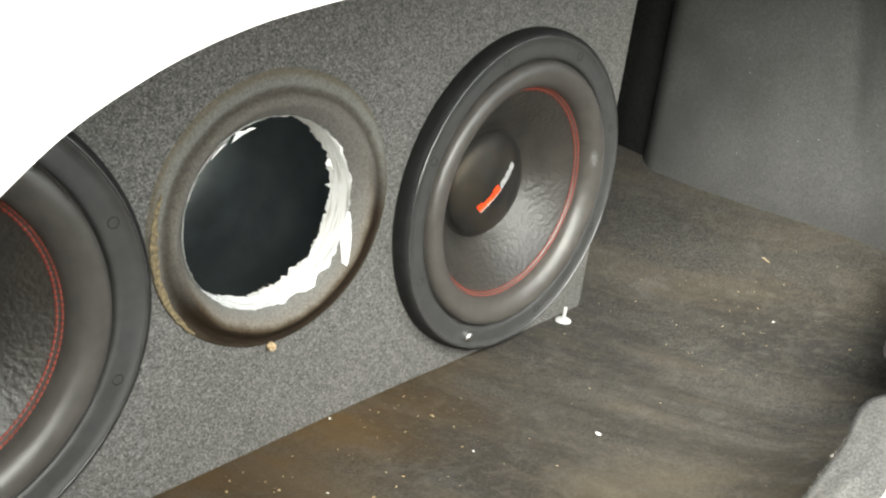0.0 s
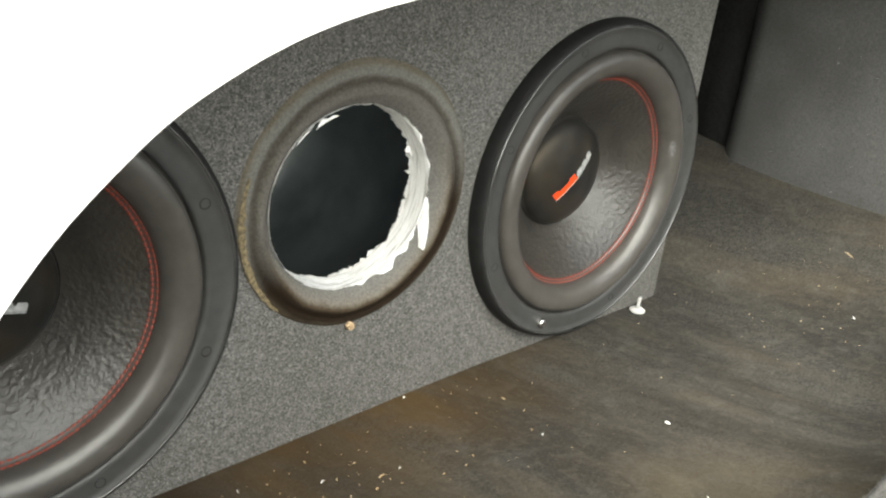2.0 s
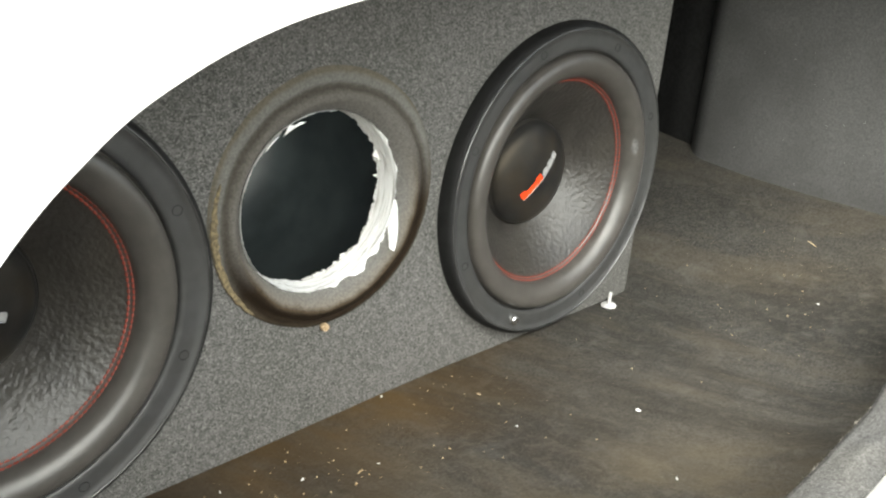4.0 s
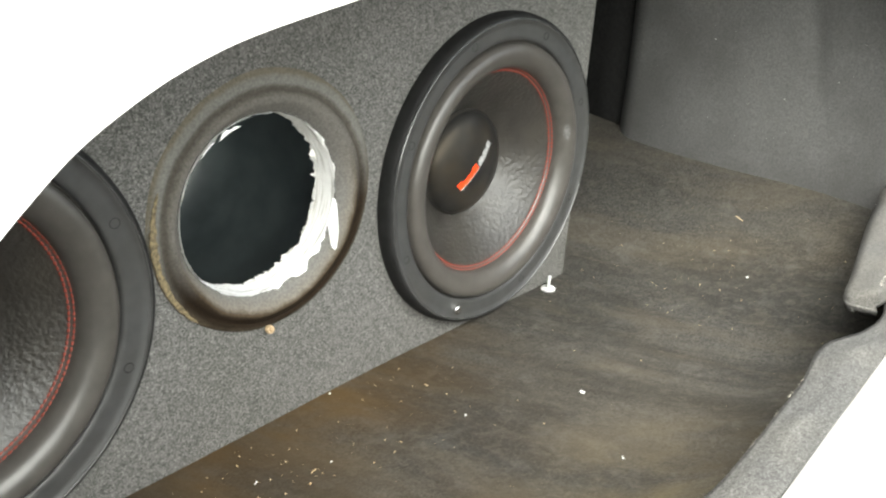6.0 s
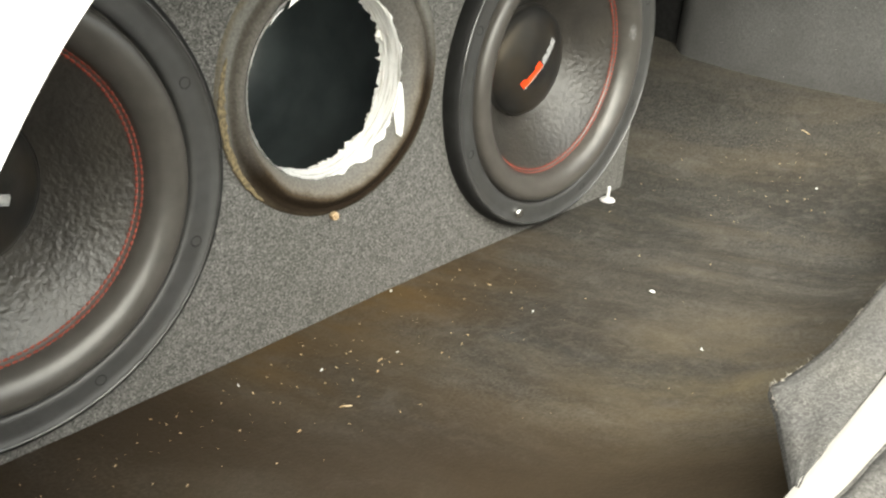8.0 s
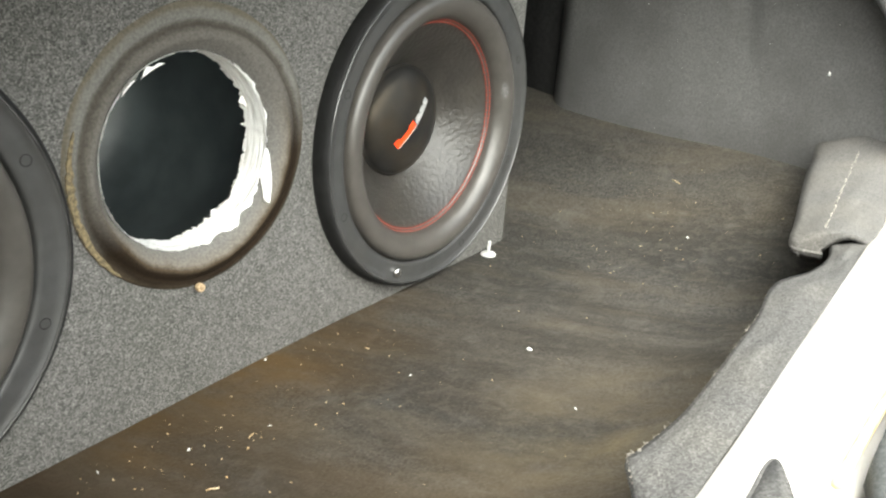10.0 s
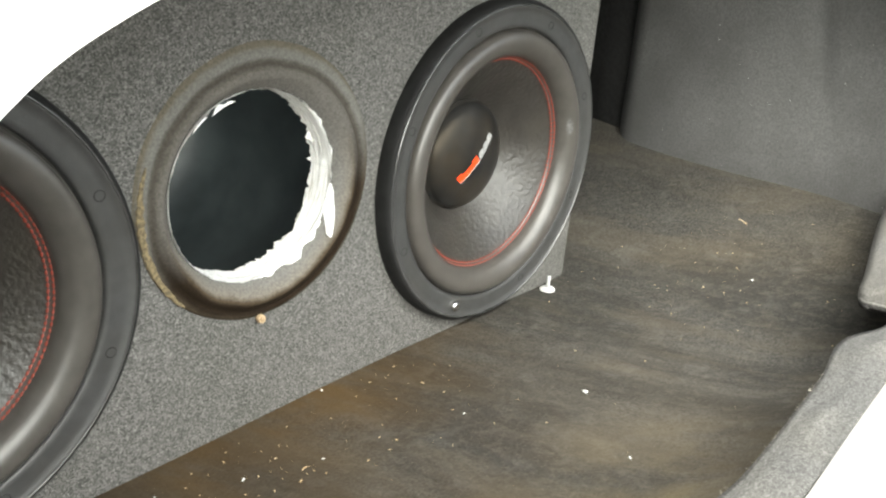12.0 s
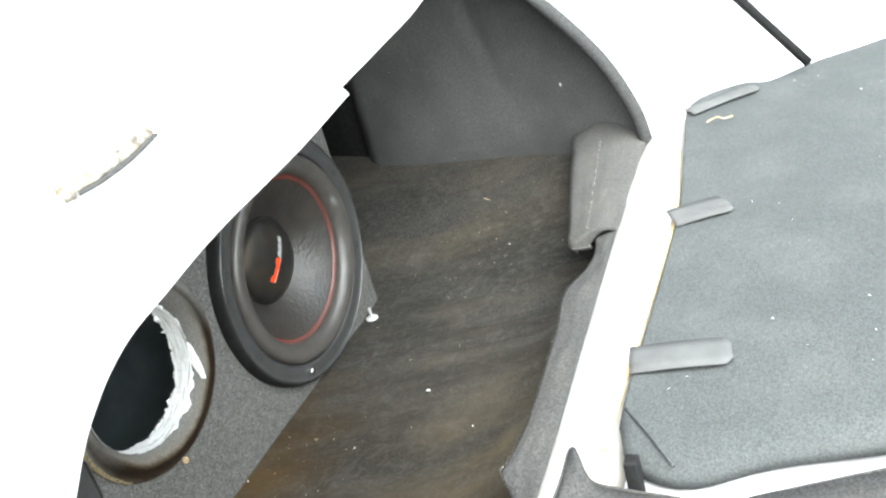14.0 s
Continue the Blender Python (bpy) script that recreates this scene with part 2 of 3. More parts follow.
        return mx.outputs[2]

    def times(p, q):
        k = nt.nodes.new("ShaderNodeMath")
        k.operation = "MULTIPLY"
        k.use_clamp = True
        nt.links.new(p, k.inputs[0])
        nt.links.new(q, k.inputs[1])
        return k.outputs[0]

    def ramp(socket, lo, hi):
        r = nt.nodes.new("ShaderNodeMapRange")
        r.inputs["From Min"].default_value, r.inputs["From Max"].default_value = lo, hi
        nt.links.new(socket, r.inputs["Value"])
        return r.outputs[0]

    for turn, stretch, scale, lo, hi, colour, amount in (
            (-85, 2.0, 4, 0.46, 0.66, (0.054, 0.043, 0.028), 0.60),
            (-88, 4.5, 9, 0.45, 0.62, (0.068, 0.063, 0.054), 0.48),
            (-86, 4.0, 6, 0.48, 0.55, (0.020, 0.019, 0.0175), 0.62),
            (-80, 4.5, 14, 0.53, 0.64, (0.080, 0.068, 0.050), 0.38),
            (-90, 4.0, 18, 0.52, 0.64, (0.020, 0.019, 0.0175), 0.38),
            (-72, 1.4, 110, 0.50, 0.70, (0.088, 0.079, 0.065), 0.42),
            (20, 1.0, 30, 0.54, 0.76, (0.100, 0.095, 0.088), 0.42),
            (10, 1.0, 260, 0.52, 0.70, (0.018, 0.017, 0.015), 0.45),
            (0, 1.0, 600, 0.60, 0.72, (0.16, 0.14, 0.112), 0.45)):
        out = lay(noise_field(turn, stretch, scale, lo, hi, amount), colour)
    sep = nt.nodes.new("ShaderNodeSeparateXYZ")
    nt.links.new(co.outputs["Object"], sep.inputs[0])
    # rust-coloured dust lies thickest along the foot of the box
    along = times(ramp(sep.outputs["Y"], -0.13, -0.01), times(ramp(sep.outputs["X"], -0.5, -0.38), ramp(sep.outputs["X"], 0.05, -0.22)))
    out = lay(times(along, noise_field(-65, 2.5, 17, 0.34, 0.62, 0.80)), (0.074, 0.044, 0.015))
    # olive tone by the sill, with daylight from the opening put into the colour
    sill = times(ramp(sep.outputs["Y"], -0.20, -0.31), ramp(sep.outputs["X"], 0.0, -0.12))
    out = lay(times(sill, noise_field(-60, 2.5, 12, 0.36, 0.62, 0.62)), (0.108, 0.088, 0.052))
    # darker brown in uneven streaks over the half by the hole
    out = lay(times(ramp(sep.outputs["X"], 0.10, -0.30), noise_field(-84, 3.5, 7, 0.34, 0.60, 0.62)), (0.030, 0.0195, 0.009))
    # still darker brown at the near end
    end = nt.nodes.new("ShaderNodeMath")
    end.operation = "MULTIPLY_ADD"
    end.inputs[1].default_value = 0.45
    nt.links.new(sep.outputs["Y"], end.inputs[0])
    nt.links.new(sep.outputs["X"], end.inputs[2])
    out = lay(times(ramp(end.outputs[0], -0.40, -0.47), noise_field(-76, 2.0, 8, 0.2, 0.45, 0.8)), (0.020, 0.0135, 0.008))
    nt.links.new(out, b.inputs["Base Color"])
    return m


M_CARPET = flecked("charcoal_carpet", (0.102, 0.099, 0.095), (0.42, 0.70, 0.94, 1.18, 1.85), 950, bump=0.3, patch=(0.078, 0.078, 0.070), patch_amount=0.5)
M_FELT = flecked("grey_felt_lining", (0.068, 0.072, 0.072), (0.74, 0.92, 1.04, 1.28), 900, patch=(0.098, 0.102, 0.098), patch_scale=14, patch_amount=0.5)
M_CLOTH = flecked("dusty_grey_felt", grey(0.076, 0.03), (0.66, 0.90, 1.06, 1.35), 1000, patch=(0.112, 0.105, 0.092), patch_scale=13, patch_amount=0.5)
# same felt as the flap, a darker copy for weaker light along the sill
M_SHADECLOTH = flecked("shaded_grey_felt", grey(0.066, 0.02), (0.60, 0.88, 1.06, 1.45), 950, patch=(0.092, 0.088, 0.080), patch_scale=17, patch_amount=0.55)
M_RING = scorched_shaded_ring()
M_FLOOR = worn_mat()


# ---------- building helpers ----------
def mesh_of(name, bm, mat, smooth=True):
    bmesh.ops.recalc_face_normals(bm, faces=bm.faces)
    me = bpy.data.meshes.new(name)
    for f in bm.faces:
        f.smooth = smooth
    bm.to_mesh(me)
    bm.free()
    me.materials.append(mat)
    return me


def part(name, bm, mat, parent, label="", smooth=True):
    ob = new(name, mesh_of(name, bm, mat, smooth))
    ob.parent = parent
    return tagged(ob, label) if label else ob


def thing(name, label, category, group="", at=(0, 0, 0)):
    ob = new(name)
    ob.empty_display_size = 0.05
    ob.location = at
    return tagged(ob, label, category, group)


def solid(name, bm, mat, label, category, group="", kind="", smooth=True):
    return tagged(new(name, mesh_of(name, bm, mat, smooth)), label, category, group, kind)


def lathe(profile, steps=96, wobble=0.0):
    """Turn (radius, outward) pairs round the axis that points to -y; x and z are across."""
    bm = bmesh.new()
    rings = []
    for r, d in profile:
        ring = []
        for i in range(steps):
            a = 2 * math.pi * i / steps
            k = 1 + wobble * noise.noise((3 * math.cos(a), 3 * math.sin(a), 20 * r))
            ring.append(bm.verts.new((r * k * math.cos(a), -d, r * k * math.sin(a))))
        rings.append(ring)
    for p, q in zip(rings, rings[1:]):
        for i in range(steps):
            bm.faces.new((p[i], p[(i + 1) % steps], q[(i + 1) % steps], q[i]))
    return bm


def smooth_line(pts, n):
    """n points on a Catmull-Rom curve through pts."""
    p = [Vector(v) for v in pts]
    p = [p[0] * 2 - p[1]] + p + [p[-1] * 2 - p[-2]]
    out = []
    spans = len(p) - 3
    for i in range(n):
        s = min(i / (n - 1) * spans, spans - 1e-6)
        k, f = int(s), s - int(s)
        a, b, c, d = p[k:k + 4]
        out.append(0.5 * ((2 * b) + (c - a) * f + (2 * a - 5 * b + 4 * c - d) * f * f + (3 * b - a - 3 * c + d) * f ** 3))
    return out


def sheet(rows, thick=0.0, away=(0, 0, 1)):
    """A skin through rows of equally many points; with a thickness it is doubled along away."""
    bm = bmesh.new()
    top = [[bm.verts.new(v) for v in row] for row in rows]
    for p, q in zip(top, top[1:]):
        for i in range(len(p) - 1):
            bm.faces.new((p[i], p[i + 1], q[i + 1], q[i]))
    if thick:
        w = Vector(away).normalized() * thick
        low = [[bm.verts.new(v.co - w) for v in row] for row in top]
        for p, q in zip(low, low[1:]):
            for i in range(len(p) - 1):
                bm.faces.new((p[i], q[i], q[i + 1], p[i + 1]))
        n, m = len(top) - 1, len(top[0]) - 1
        for i in range(n):
            bm.faces.new((top[i][0], top[i + 1][0], low[i + 1][0], low[i][0]))
            bm.faces.new((top[i][m], low[i][m], low[i + 1][m], top[i + 1][m]))
        for i in range(m):
            bm.faces.new((top[0][i], low[0][i], low[0][i + 1], top[0][i + 1]))
            bm.faces.new((top[n][i], top[n][i + 1], low[n][i + 1], low[n][i]))
    return bm


def block(x0, x1, y0, y1, z0, z1, bevel=0.0):
    bm = bmesh.new()
    bmesh.ops.create_cube(bm, size=1)
    bmesh.ops.scale(bm, vec=(x1 - x0, y1 - y0, z1 - z0), verts=bm.verts)
    bmesh.ops.translate(bm, vec=((x0 + x1) / 2, (y0 + y1) / 2, (z0 + z1) / 2), verts=bm.verts)
    if bevel:
        bmesh.ops.bevel(bm, geom=bm.edges[:], offset=bevel, segments=3, affect="EDGES", profile=0.5)
    return bm


def tube(pts, radius, sides=10):
    bm = bmesh.new()
    rings = []
    for i, p in enumerate(pts):
        t = (pts[min(i + 1, len(pts) - 1)] - pts[max(i - 1, 0)]).normalized()
        u = t.orthogonal().normalized()
        v = t.cross(u)
        if rings:
            u = (last - t * last.dot(t)).normalized()
            v = t.cross(u)
        last = u
        rings.append([bm.verts.new(p + radius * (math.cos(2 * math.pi * k / sides) * u + math.sin(2 * math.pi * k / sides) * v)) for k in range(sides)])
    for p, q in zip(rings, rings[1:]):
        for k in range(sides):
            bm.faces.new((p[k], p[(k + 1) % sides], q[(k + 1) % sides], q[k]))
    bm.faces.new(rings[0][::-1])
    bm.faces.new(rings[-1])
    return bm


# ---------- the boot ----------
def soft(v, w=0.03):
    return w * math.log1p(math.exp(min(v / w, 40)))


def mat_height(x, y):
    """The boot mat: level by the box, curling up towards the side lining and a little towards the sill."""
    rise = 0.35 * soft(-y - 0.31, 0.012) * min(1.0, max(0.0, (0.25 - x) / 0.1))
    sag = 0.009 * min(1.0, max(0.0, (-0.12 - x) / 0.4))
    return rise - sag + 0.4 * soft(x - 0.20) + 0.15 * soft(-y - 0.07) + 0.0015 * noise.noise((7 * x, 7 * y, 0.3)) - 0.001


rows = []
for j in range(81):
    y = -0.425 + 0.885 * j / 80
    rows.append([(x, y, mat_height(x, y)) for x in (-1.0 + 1.5 * i / 120 for i in range(121))])
solid("floor", sheet(rows, 0.02), M_FLOOR, "dark brown worn boot mat, dusty and stained", "floor", kind="structure")

# side lining: runs straight along the boot, then curls in towards the opening
plan = smooth_line([(0.476, 0.124, 0), (0.466, 0.114, 0), (0.4585, 0.101, 0), (0.4545, 0.082, 0), (0.448, 0.02, 0), (0.443, -0.06, 0), (0.43, -0.17, 0), (0.405, -0.265, 0), (0.375, -0.345, 0), (0.345, -0.395, 0), (0.327, -0.412, 0)], 110)
rows = []
for k in range(31):
    z = 0.02 + 0.60 * k / 30
    # a moulded crease runs up the lining
    crease, deep = -0.159 + 0.26 * (z - 0.27), 0.007 * min(1.0, max(0.0, (z - 0.20) / 0.09))
    rows.append([(p.x - 0.02 * (z / 0.6) ** 2 + 0.003 * noise.noise((5 * p.y, 5 * z, 0.7)) + deep * math.exp(-((p.y - crease) / 0.011) ** 2), max(p.y, float(np.interp(z, (0.145, 0.21, 0.295, 0.40, 0.49, 0.55), (-0.407, -0.392, -0.348, -0.258, -0.15, -0.05))) + 0.006), z) for p in plan])
solid("wall_east", sheet(rows, 0.006, (-1, 0, 0)), M_WALL, "dark grey felt side lining of the boot", "wall", kind="structure")
# black panel put where the recess behind the lining lies in shade
solid("recess_panel", sheet([[(0.479, 0.126, z), (0.486, 0.176, z), (0.50, 0.30, z), (0.53, 0.458, z)] for z in (0.02, 0.3, 0.622)], 0.006, (-1, 0, 0)), M_MATTBLACK,
      "black panel standing in for the shaded recess behind the side lining", "trim", kind="structure")
# unseen back, west side and top, added to keep daylight out of the boot
solid("wall_north", block(-1.0, 0.60, 0.46, 0.475, -0.02, 0.62), M_MATTBLACK, "unseen black rear seat back closing the boot", "wall", kind="structure")
solid("wall_west", block(-1.02, -1.0, -0.42, 0.475, -0.02, 0.62), M_WALL, "dark grey felt side lining of the boot", "wall", kind="structure")
# the unseen top is white so that it bounces light into the boot
solid("ceiling", block(-1.02, 0.62, -0.12, 0.475, 0.624, 0.64), M_WHITE, "unseen boot top, white to bounce light inside", "ceiling", kind="structure")
solid("ground", sheet([[(x, y, -0.62) for x in (-60, -3, 0, 3, 60)] for y in (-60, -3, 0, 3, 60)]), M_GROUND, "pale concrete ground outside the car", "ground", kind="structure")

# white body round the opening
EDGE = [(-0.86, -0.4000, 0.0200), (-0.78, -0.3515, 0.1406), (-0.7, -0.3147, 0.2337), (-0.626, -0.2816, 0.3191), (-0.58, -0.2698, 0.3582), (-0.54, -0.2586, 0.3768), (-0.5, -0.2541, 0.3904), (-0.46, -0.2611, 0.4018), (-0.4, -0.2666, 0.4132), (-0.31, -0.2859, 0.4300), (-0.235, -0.2982, 0.4458)]
line = smooth_line(EDGE, 90)
body = thing("car_body", "white painted car body round the open boot, overexposed in daylight", "car body")


def upper_panel(line):
    rows = []
    for s, dy, dz in ((0, 0.02, 0.006), (1, 0.006, 0.001), (2, 0.0, 0.001), (3, 0.004, 0.007), (4, 0.06, 0.07), (5, 0.14, 0.15), (6, 0.24, 0.215), (7, 0.6, 0.30)):
        rows.append([p + Vector((0, dy, dz)) for p in line])
    return sheet(rows)


part("rear_deck", upper_panel(line), M_WHITE, body)
line2 = smooth_line([(-0.235, -0.293, 0.452), (-0.147, -0.290, 0.457), (-0.04, -0.290, 0.468), (0.12, -0.27, 0.49), (0.27, -0.22, 0.51), (0.36, -0.12, 0.53)], 40)
part("rear_deck_end", upper_panel(line2), M_WHITE, body)

SEAL = [(0.32, -0.407, 0.145), (0.322, -0.392, 0.21), (0.325, -0.348, 0.295), (0.325, -0.258, 0.40), (0.325, -0.15, 0.49), (0.325, -0.05, 0.55)]
seal_line = smooth_line(SEAL, 50)
part("boot_seal", tube(seal_line, 0.0098), M_SEAL, body, "grey rubber seal round the opening")
rows = []
for dx, dy, dz in ((0.004, 0.006, 0.0), (0.009, -0.004, 0.003), (0.03, -0.014, 0.006), (0.10, -0.03, 0.01), (0.25, -0.05, 0.02), (0.6, -0.05, 0.02)):
    rows.append([p + Vector((dx, dy, dz)) for p in seal_line])
part("rear_quarter", sheet(rows), M_WHITE, body)

# sill: a rolled lip between boot and tailgate
SILL_IN = smooth_line([(-0.95, -0.43, 0.13), (-0.40, -0.429, 0.146), (-0.14, -0.42, 0.15), (0.15, -0.407, 0.15), (0.30, -0.405, 0.152), (0.345, -0.42, 0.155)], 80)
SILL_OUT = smooth_line([(-0.95, -0.49, 0.16), (-0.36, -0.487, 0.168), (-0.19, -0.489, 0.17), (0.03, -0.490, 0.17), (0.18, -0.474, 0.17), (0.36, -0.455, 0.172), (0.42, -0.46, 0.175)], 80)
rows = [[p + Vector((0, 0.012, -0.15)) for p in SILL_IN], [p + Vector((0, 0.006, -0.02)) for p in SILL_IN], [p + Vector((0, 0.001, -0.004)) for p in SILL_IN]]
for k in range(7):
    f = k / 6
    rows.append([a.lerp(b, f) + Vector((0, 0, 0.006 * math.sin(math.pi * f) ** 0.7)) for a, b in zip(SILL_IN, SILL_OUT)])
rows.append([p + Vector((0, -0.004, -0.006)) for p in SILL_OUT])
rows.append([p + Vector((0, -0.003, -0.10)) for p in SILL_OUT])
part("sill", sheet(rows), M_SILL, body)
part("sill_foam", tube([p + Vector((0, 0.0045, 0.011)) for p in SILL_OUT[14:72]], 0.0028, 8), M_FOAMEDGE, body, "yellowed foam edge along the sill")
part("bumper", block(-1.0, 0.95, -0.62, -0.50, -0.45, 0.06, 0.03), M_WHITE, body)

# slot in the deck, with dirty metal showing
slot = thing("latch_slot", "dirty metal latch strip let into the white deck", "latch")
run = smooth_line([(-0.4548, -0.2035, 0.4722), (-0.4495, -0.2090, 0.4742), (-0.4325, -0.2140, 0.4749), (-0.4080, -0.2196, 0.4782), (-0.3805, -0.2241, 0.4845)], 24)
part("strip", sheet([[p + Vector((-0.0006, -0.004, -0.001)) for p in run], [p + Vector((-0.0006, -0.0012, 0.0022)) for p in run], [p + Vector((-0.0006, 0.0016, 0.0055)) for p in run]], 0.002, (0, -1, 1)), M_RUST, slot)
part("lip", tube([p + Vector((0, -0.005, -0.003)) for p in run[6:]], 0.0018, 6), M_SEAL, slot)
part("end_tab", tube([run[0] + Vector((-0.001, -0.003, -0.002)), run[2] + Vector((0, -0.003, -0.002)), run[5] + Vector((0, -0.004, -0.003))], 0.0026, 8), M_RUST, slot)

# ---------- folded-down tailgate with felt lining ----------
gate = thing("tailgate", "white folded-down tailgate lined with grey felt", "tailgate")
rows = []
for j in range(13):
    f = j / 12
    y = -0.50 - 0.62 * f
    rows.append([(x, y, 0.168 - 0.012 * f) for x in (-0.425 + 1.375 * i / 24 for i in range(25))])
part("shell", sheet(rows, 0.05), M_WHITE, gate)
RIGHT = smooth_line([(0.345, -0.470, 0), (0.373, -0.477, 0), (0.400, -0.495, 0), (0.428, -0.535, 0), (0.426, -0.565, 0), (0.480, -0.61, 0), (0.515, -0.665, 0), (0.55, -0.716, 0), (0.65, -0.87, 0), (0.74, -1.0, 0), (0.80, -1.1, 0)], 31)
LEFT = smooth_line([(-0.318, -0.492, 0), (-0.352, -0.506, 0), (-0.366, -0.546, 0), (-0.342, -0.60, 0), (-0.322, -0.67, 0), (-0.282, -0.80, 0), (-0.265, -0.95, 0), (-0.235, -1.1, 0)], 31)
lip_x, lip_y = [p.x for p in SILL_OUT], [p.y for p in SILL_OUT]
rows = []
for a, b in zip(LEFT, RIGHT):
    row = []
    for i in range(61):
        p = a.lerp(b, i / 60)
        # the edge follows the wavy outer lip of the sill
        near = max(0.0, 1 - (-0.47 - a.y) / 0.12) if a.y < -0.47 else 1.0
        p.y += near * (float(np.interp(p.x, lip_x, lip_y)) - 0.003 - LEFT[0].lerp(RIGHT[0], i / 60).y)
        lift = 0.004 * noise.noise((9 * p.x, 9 * p.y, 2))
        edge = 0.006 * (1 - min(1, min(i, 60 - i) / 2))
        row.append((p.x, p.y, 0.190 + lift - edge))
    rows.append(row)
part("felt_lining", sheet(rows, 0.012), M_FELT, gate, "grey speckled felt lining")

part("hem", tube(smooth_line([(-0.303, -0.494, 0.1905), (-0.330, -0.514, 0.1925), (-0.362, -0.538, 0.1895)], 14), 0.0014, 6), M_FELT, gate, "folded hem of the felt")


def tape(name, a, b, width, label):
    """A strip of tape stuck across the sill and onto the felt."""
    a, b = Vector(a), Vector(b)
    side = (b - a).cross(Vector((0, 0, 1))).normalized() * width / 2
    rows = []
    for i in range(17):
        f = i / 16
        p = a.lerp(b, f) + Vector((0, 0, 0.0012 * math.sin(math.pi * f)))
        k = 1.0 if f < 0.9 else 1.0 - 0.45 * ((f - 0.9) / 0.1) ** 2
        rows.append([p - side * k, p - side * 0.4 * k + Vector((0, 0, 0.0008)), p + side * 0.4 * k + Vector((0, 0, 0.0008)), p + side * k])
    return solid(name, sheet(rows, 0.0008), M_TAPE, label, "tape", "tape strips on the lining")


tape("tape_strip", (-0.243, -0.486, 0.1925), (-0.230, -0.567, 0.1945), 0.037, "grey adhesive tape strip holding felt to the sill")
tape("tape_strip", (0.008, -0.486, 0.1925), (0.034, -0.543, 0.1945), 0.040, "grey adhesive tape strip holding felt to the sill")
tape("tape_strip", (0.313, -0.468, 0.1935), (0.376, -0.550, 0.196), 0.027, "grey adhesive tape strip lifting off the felt corner")

solid("strut", tube([Vector((0.42, -0.616, 0.205)).lerp(Vector((0.42, -0.40, 0.473)), i / 8) for i in range(9)], 0.0068), M_MATTBLACK, "thin black rod standing on the tailgate edge", "strut")

# ---------- torn felt along the sill, inside ----------
def fray(line, count, seed):
    """Loose fibres along a torn edge."""
    r = random.Random(seed)
    bm = bmesh.new()
    for _ in range(count):
        k = r.randrange(len(line) - 1)
        p = line[k].lerp(line[k + 1], r.random())
        w = Vector((r.uniform(-1, 1), r.uniform(-0.3, 1), r.uniform(-0.5, 0.7))).normalized() * r.uniform(0.001, 0.0032)
        n = Vector((r.uniform(-1, 1), r.uniform(-1, 1), r.uniform(-1, 1))).normalized() * 0.00018
        a, b, c, d = (bm.verts.new(v) for v in (p - n, p + n, p + w * 0.6 + n * 0.8 + Vector((0, 0, 0.0006)), p + w))
        bm.faces.new((a, b, c))
        bm.faces.new((a, c, d))
    return bm



FREE = [(0.395, -0.315, 0.156), (0.366, -0.288, 0.152), (0.31, -0.298, 0.147), (0.254, -0.307, 0.142), (0.17, -0.326, 0.139), (0.10, -0.342, 0.138), (0.064, -0.351, 0.137), (0.064, -0.376, 0.138)]
low = smooth_line(FREE, 40)
high = smooth_line([(0.385, -0.36, 0.165), (0.345, -0.398, 0.160), (0.27, -0.408, 0.152), (0.17, -0.409, 0.150), (0.085, -0.412, 0.150), (0.07, -0.413, 0.150)], 40)
rows = []
for k in range(13):
    f = k / 12
    rows.append([a.lerp(b, f) + Vector((0, 0, 0.010 * math.sin(math.pi * f) + 0.004 * noise.noise((14 * a.x, 6 * f, 4)))) for a, b in zip(high, low)])
rows.append([p + Vector((0, -0.003, -0.007)) for p in low])
flap = thing("felt_flap", "dusty grey felt flap curling in over the sill corner", "felt", at=(0.2, -0.4, 0.15))
flap_shift = Vector((-0.2, 0.4, -0.15))
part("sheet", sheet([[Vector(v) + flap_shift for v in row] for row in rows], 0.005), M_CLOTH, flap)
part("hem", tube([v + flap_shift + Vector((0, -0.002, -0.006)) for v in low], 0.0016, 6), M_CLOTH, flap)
part("torn_seam", fray([v + flap_shift + Vector((0, 0.0004 * (i % 3), 0.0012)) for i, v in enumerate(rows[7][10:34])], 170, 7), M_TORNEDGE, flap, "pale crumbly torn seam")

low = smooth_line([(0.075, -0.380, 0.14), (0.04, -0.388, 0.14), (0.0, -0.386, 0.14), (-0.05, -0.372, 0.14), (-0.11, -0.380, 0.139), (-0.17, -0.385, 0.139), (-0.22, -0.388, 0.138), (-0.27, -0.390, 0.138), (-0.315, -0.386, 0.137), (-0.326, -0.385, 0.137), (-0.342, -0.396, 0.136), (-0.360, -0.407, 0.136), (-0.380, -0.418, 0.138), (-0.400, -0.4275, 0.144)], 80)
high = smooth_line([(0.075, -0.414, 0.149), (-0.1, -0.42, 0.149), (-0.25, -0.424, 0.147), (-0.352, -0.428, 0.147), (-0.404, -0.432, 0.147)], 80)
rows = []
for k in range(11):
    f = k / 10
    rows.append([a.lerp(b, f) + Vector((0, 0, 0.002 * math.sin(math.pi * f) + 0.003 * math.sin(math.pi * f) * noise.noise((18 * a.x, 5 * f, 9)) + 0.0008 * noise.noise((60 * a.x, 8 * f, 2)))) for a, b in zip(high, low)])
rows.append([p + Vector((0.0, -0.003, -0.005)) for p in low])
lining = thing("sill_lining", "torn grey felt lining hanging inside the white sill", "felt", at=(-0.15, -0.42, 0.145))
lining_shift = Vector((0.15, 0.42, -0.145))
